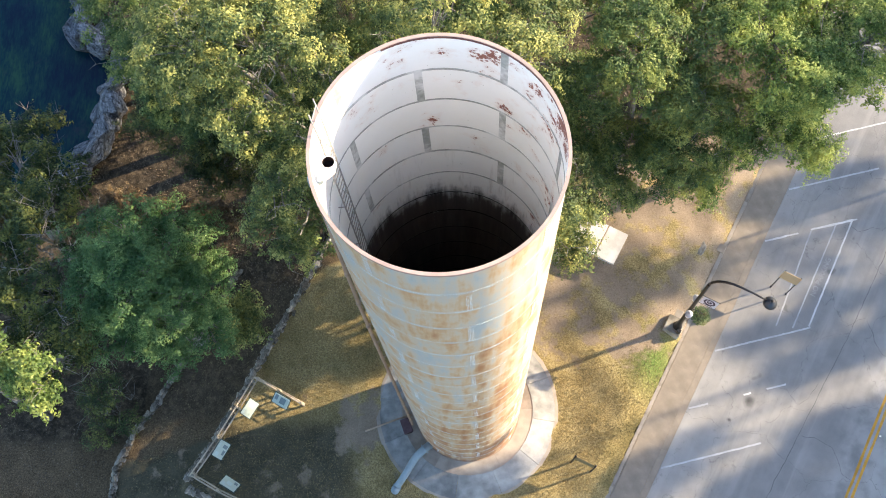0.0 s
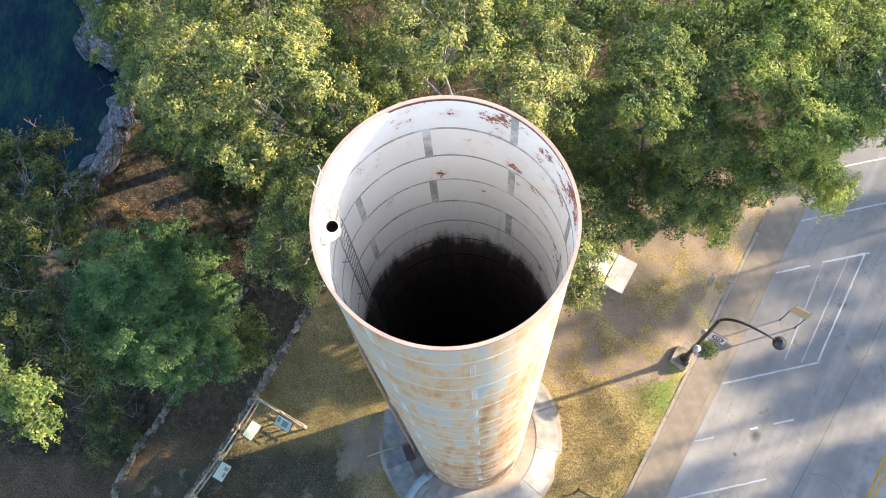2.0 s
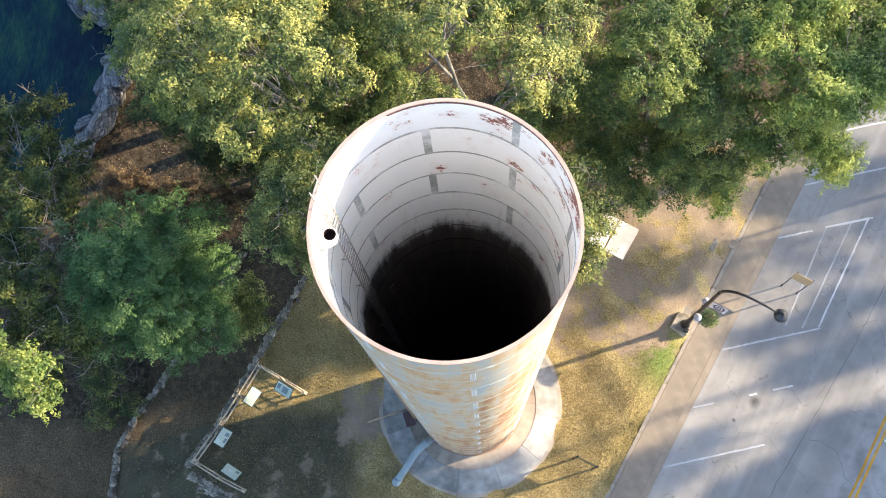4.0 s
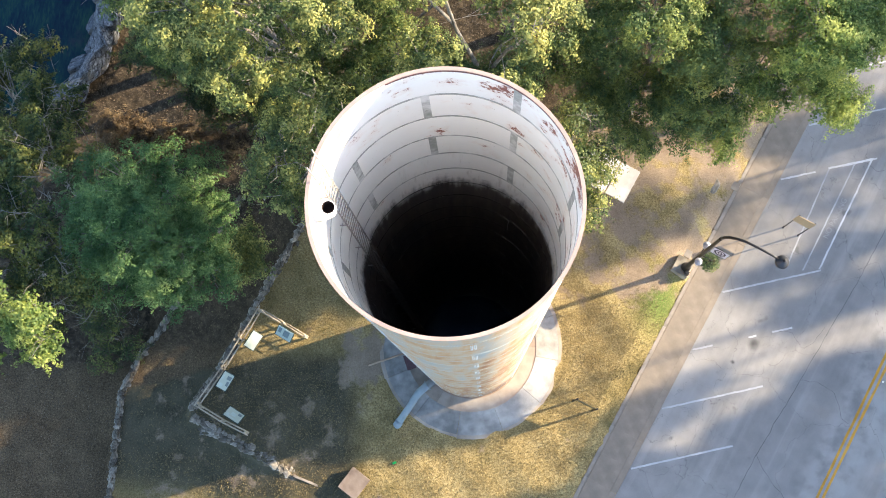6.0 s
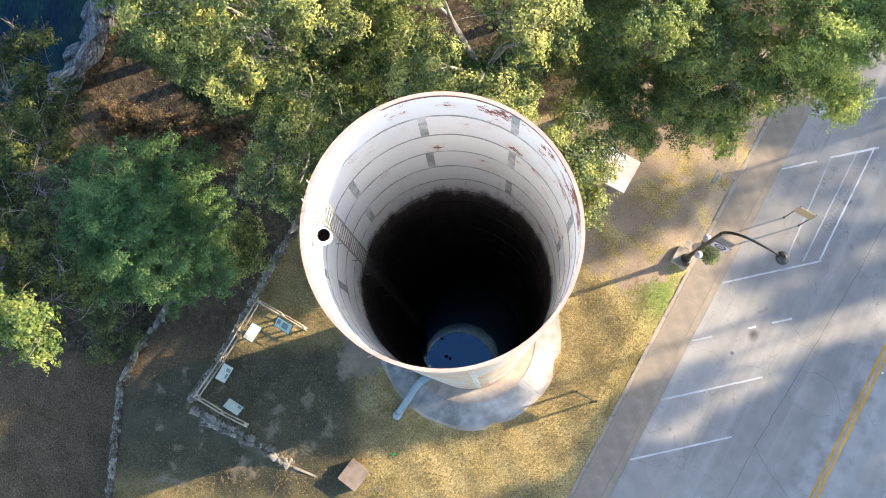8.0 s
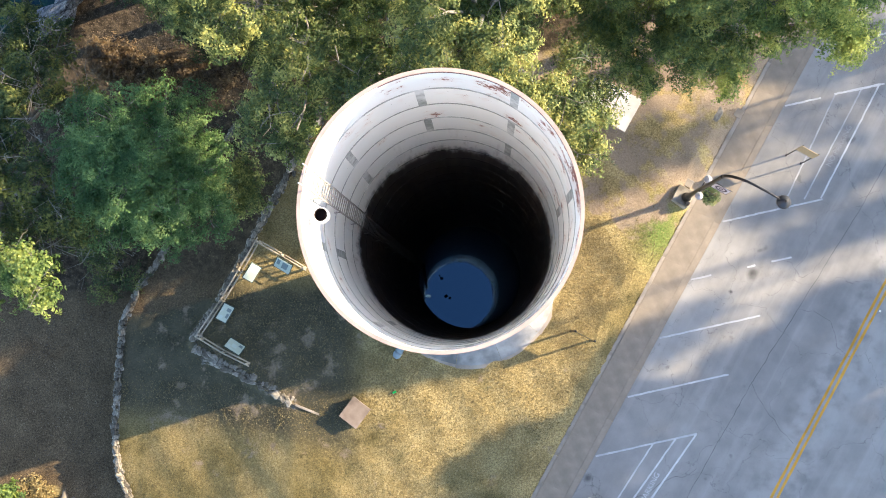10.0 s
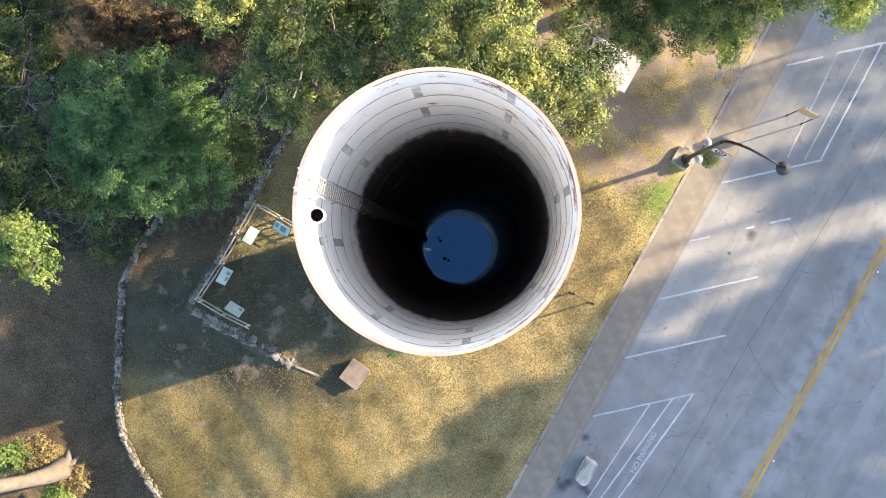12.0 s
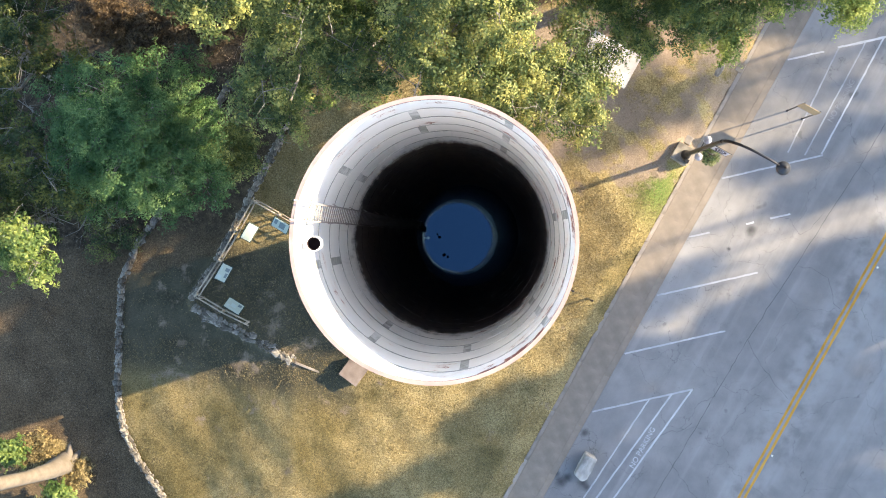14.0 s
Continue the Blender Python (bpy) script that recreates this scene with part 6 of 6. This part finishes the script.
# tall unseen trees far across the road, placed to shade road and lawn softly
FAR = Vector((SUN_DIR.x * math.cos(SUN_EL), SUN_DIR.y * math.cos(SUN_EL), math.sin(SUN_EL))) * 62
SHADE = [(0.55, [(15.5, -7.0, 2.4), (18.5, -6.0, 2.6), (21.0, -4.4, 2.4), (12.5, -8.5, 2.0), (14.4, -4.6, 1.1), (12.2, -5.9, 1.2), (9.8, -7.4, 1.3)]),
         (0.55, [(19.0, -10.5, 3.0), (15.0, -11.8, 2.8), (11.5, -12.5, 2.2), (22.5, -9.0, 2.6), (11.8, -9.6, 1.6)]),
         (0.36, [(8.0, -10.6, 1.9), (4.8, -10.4, 1.5), (9.0, -14.5, 2.4), (5.6, -7.4, 0.9), (7.6, -6.7, 0.9), (2.6, -9.4, 0.6), (4.6, -14.0, 1.8), (3.4, -8.6, 0.7)]),
         ]
SHADE += [(0.5, [(22.0, -0.8, 1.5), (19.0, -2.0, 1.2), (24.4, 0.2, 1.8), (23.0, 4.4, 1.0), (17.0, -3.0, 0.9)]),
         (0.5, [(14.2, -15.5, 2.8), (18.5, -15.0, 3.0), (23.5, -14.0, 3.0)]),
         (0.17, [(22.0, 8.6, 2.0), (18.6, 9.4, 1.8), (24.5, 12.0, 2.0), (20.0, 12.6, 1.6), (12.4, -1.6, 1.0)]),
         (0.12, [(12.6, 6.6, 0.9), (3.2, -12.0, 1.2)])]
SHADE.append((0.42, [(5.4, -8.8, 1.4), (4.2, -11.2, 1.5), (2.4, -13.4, 1.4), (7.1, -6.4, 1.0), (6.6, -8.5, 1.3), (0.2, -12.2, 0.7), (6.0, -10.4, 1.5)]))
SHADE.append((0.4, [(-1.9, -12.9, 0.7), (-3.8, -13.8, 0.8), (-5.6, -14.5, 0.8), (1.7, -9.5, 0.6), (-0.4, -10.6, 0.5)]))
# unseen crowns aimed to shade the low soil in the west
SHADE.append((0.5, [(-17.5, -0.1, 1.5), (-15.9, 1.6, 1.5), (-15.8, -2.4, 1.5), (-16.8, -4.7, 1.5), (-18.5, 1.2, 1.5)]))
SHADE.append((0.3, [(10.2, -3.5, 1.1), (11.4, -2.4, 1.0), (9.0, -4.8, 1.1), (7.1, -4.6, 0.8), (8.6, -3.4, 0.6), (6.6, -5.8, 0.8)]))
# random sparse crowns, unseen, that thin the sun over the road
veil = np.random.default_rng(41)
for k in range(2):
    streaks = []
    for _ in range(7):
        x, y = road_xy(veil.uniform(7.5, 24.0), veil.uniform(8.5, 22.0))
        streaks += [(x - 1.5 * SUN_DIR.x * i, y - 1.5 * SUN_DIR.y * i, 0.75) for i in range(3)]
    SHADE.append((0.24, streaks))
# unseen crowns that widen the tower's shadow on its south side
SHADE.append((0.5, [(0.3, -4.3, 0.4), (-0.9, -4.5, 0.5), (-2.4, -4.7, 0.55), (-4.0, -5.0, 0.5), (-5.6, -5.4, 0.45), (-7.0, -5.7, 0.4)]))
SHADE.append((0.3, [(11.0, 7.0, 1.2), (13.0, 8.2, 1.2), (9.2, 6.4, 1.0), (7.4, 5.6, 0.8)]))
SHADE.append((0.24, [(6.4, 6.6, 0.7), (5.2, 4.6, 0.6), (7.4, 7.4, 0.6)]))
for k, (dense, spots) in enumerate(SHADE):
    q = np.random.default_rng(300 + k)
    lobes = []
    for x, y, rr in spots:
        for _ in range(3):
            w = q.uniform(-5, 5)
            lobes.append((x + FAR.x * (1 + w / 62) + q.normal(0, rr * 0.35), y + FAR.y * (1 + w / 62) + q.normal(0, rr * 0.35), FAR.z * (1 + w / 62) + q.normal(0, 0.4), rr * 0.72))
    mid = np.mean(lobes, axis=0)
    tree("tall unseen tree far across the road, placed to cast shade" if dense > 0.3 else "tall thinly leaved tree far across the road, unseen, placed to dim the sun", (float(mid[0]), float(mid[1])), lobes, 0.4 if k < 5 else 0.12, LEAF_GREEN, 200 + k, 0.32, max(dense, 0.5), "trees across the road", fine=0.22 if dense > 0.3 else dense * 0.22)


# ---- grass and fallen leaves ----
def scatter(n, x0, x1, y0, y1, keep):
    x, y = rng.uniform(x0, x1, n), rng.uniform(y0, y1, n)
    k = keep(x, y)
    return x[k], y[k]


def lawn_here(x, y):
    s = RN[0] * x + RN[1] * y
    ok = (s < S_KERB - 0.02) & (np.hypot(x, y) > 4.95) & (west_of(WALL_WEST, x, y) < -0.2)
    ins = in_lawn_wall(x, y)
    thin = rng.random(len(x))
    ok &= (ins > 0.15) | ((y < -6) & (thin < 0.75)) | (thin < 0.2)
    ok &= y < 10.5 + 0.3 * x + rng.normal(0, 1, len(x))
    bare = np.exp(-(((x + 5.6) / 1.7) ** 2 + ((y + 0.6) / 2.0) ** 2))
    bare = bare + 0.7 * smooth01((y - 0.5) / 4.0) * smooth01((x - 2.0) / 2.0)
    return ok & (rng.random(len(x)) > bare * 1.3)


gx, gy = scatter(290000, -19.5, 15, -18, 12, lawn_here)
gz = height(gx, gy)
n = len(gx)
ang, hh = rng.uniform(0, 6.283, n), 0.03 + 0.05 * rng.random(n)
bx, by = np.cos(ang), np.sin(ang)
lean_x, lean_y = rng.normal(0, 0.06, n), rng.normal(0, 0.06, n)
tri = np.stack([np.stack([gx - bx * 0.02, gy - by * 0.02, gz - 0.01], 1), np.stack([gx + bx * 0.02, gy + by * 0.02, gz - 0.01], 1), np.stack([gx + lean_x, gy + lean_y, gz + hh], 1)], 1).reshape(-1, 3)
tagged(new("grass", poly_mesh("grass", tri, 3, BLADES)), "short dry tan and green grass of the lawn", "grass", kind="stuff")


def wood_here(x, y):
    s = RN[0] * x + RN[1] * y
    ok = (s < S_KERB - 0.1) & ((y > 8 + 0.2 * x) | (west_of(WALL_WEST, x, y) > 0.2)) & (x > river_edge(y) + 0.3) & ((in_lawn_wall(x, y) < -0.2) | (y > 12.5 + 0.3 * x))
    return ok & (rng.random(len(x)) < np.where(y > 7, 0.95, np.where(x < -19.5, 0.4, 0.05)))


fx, fy = scatter(100000, -30, 14, -18, 30, wood_here)
fallen = leaf_quads(np.stack([fx, fy, height(fx, fy) + 0.03], 1), 0.1, rng, 1.6)
tagged(new("fallen_leaves", poly_mesh("fallen_leaves", fallen, 4, LEAF_FALLEN)), "brown fallen leaves under the trees", "leaves", kind="stuff")
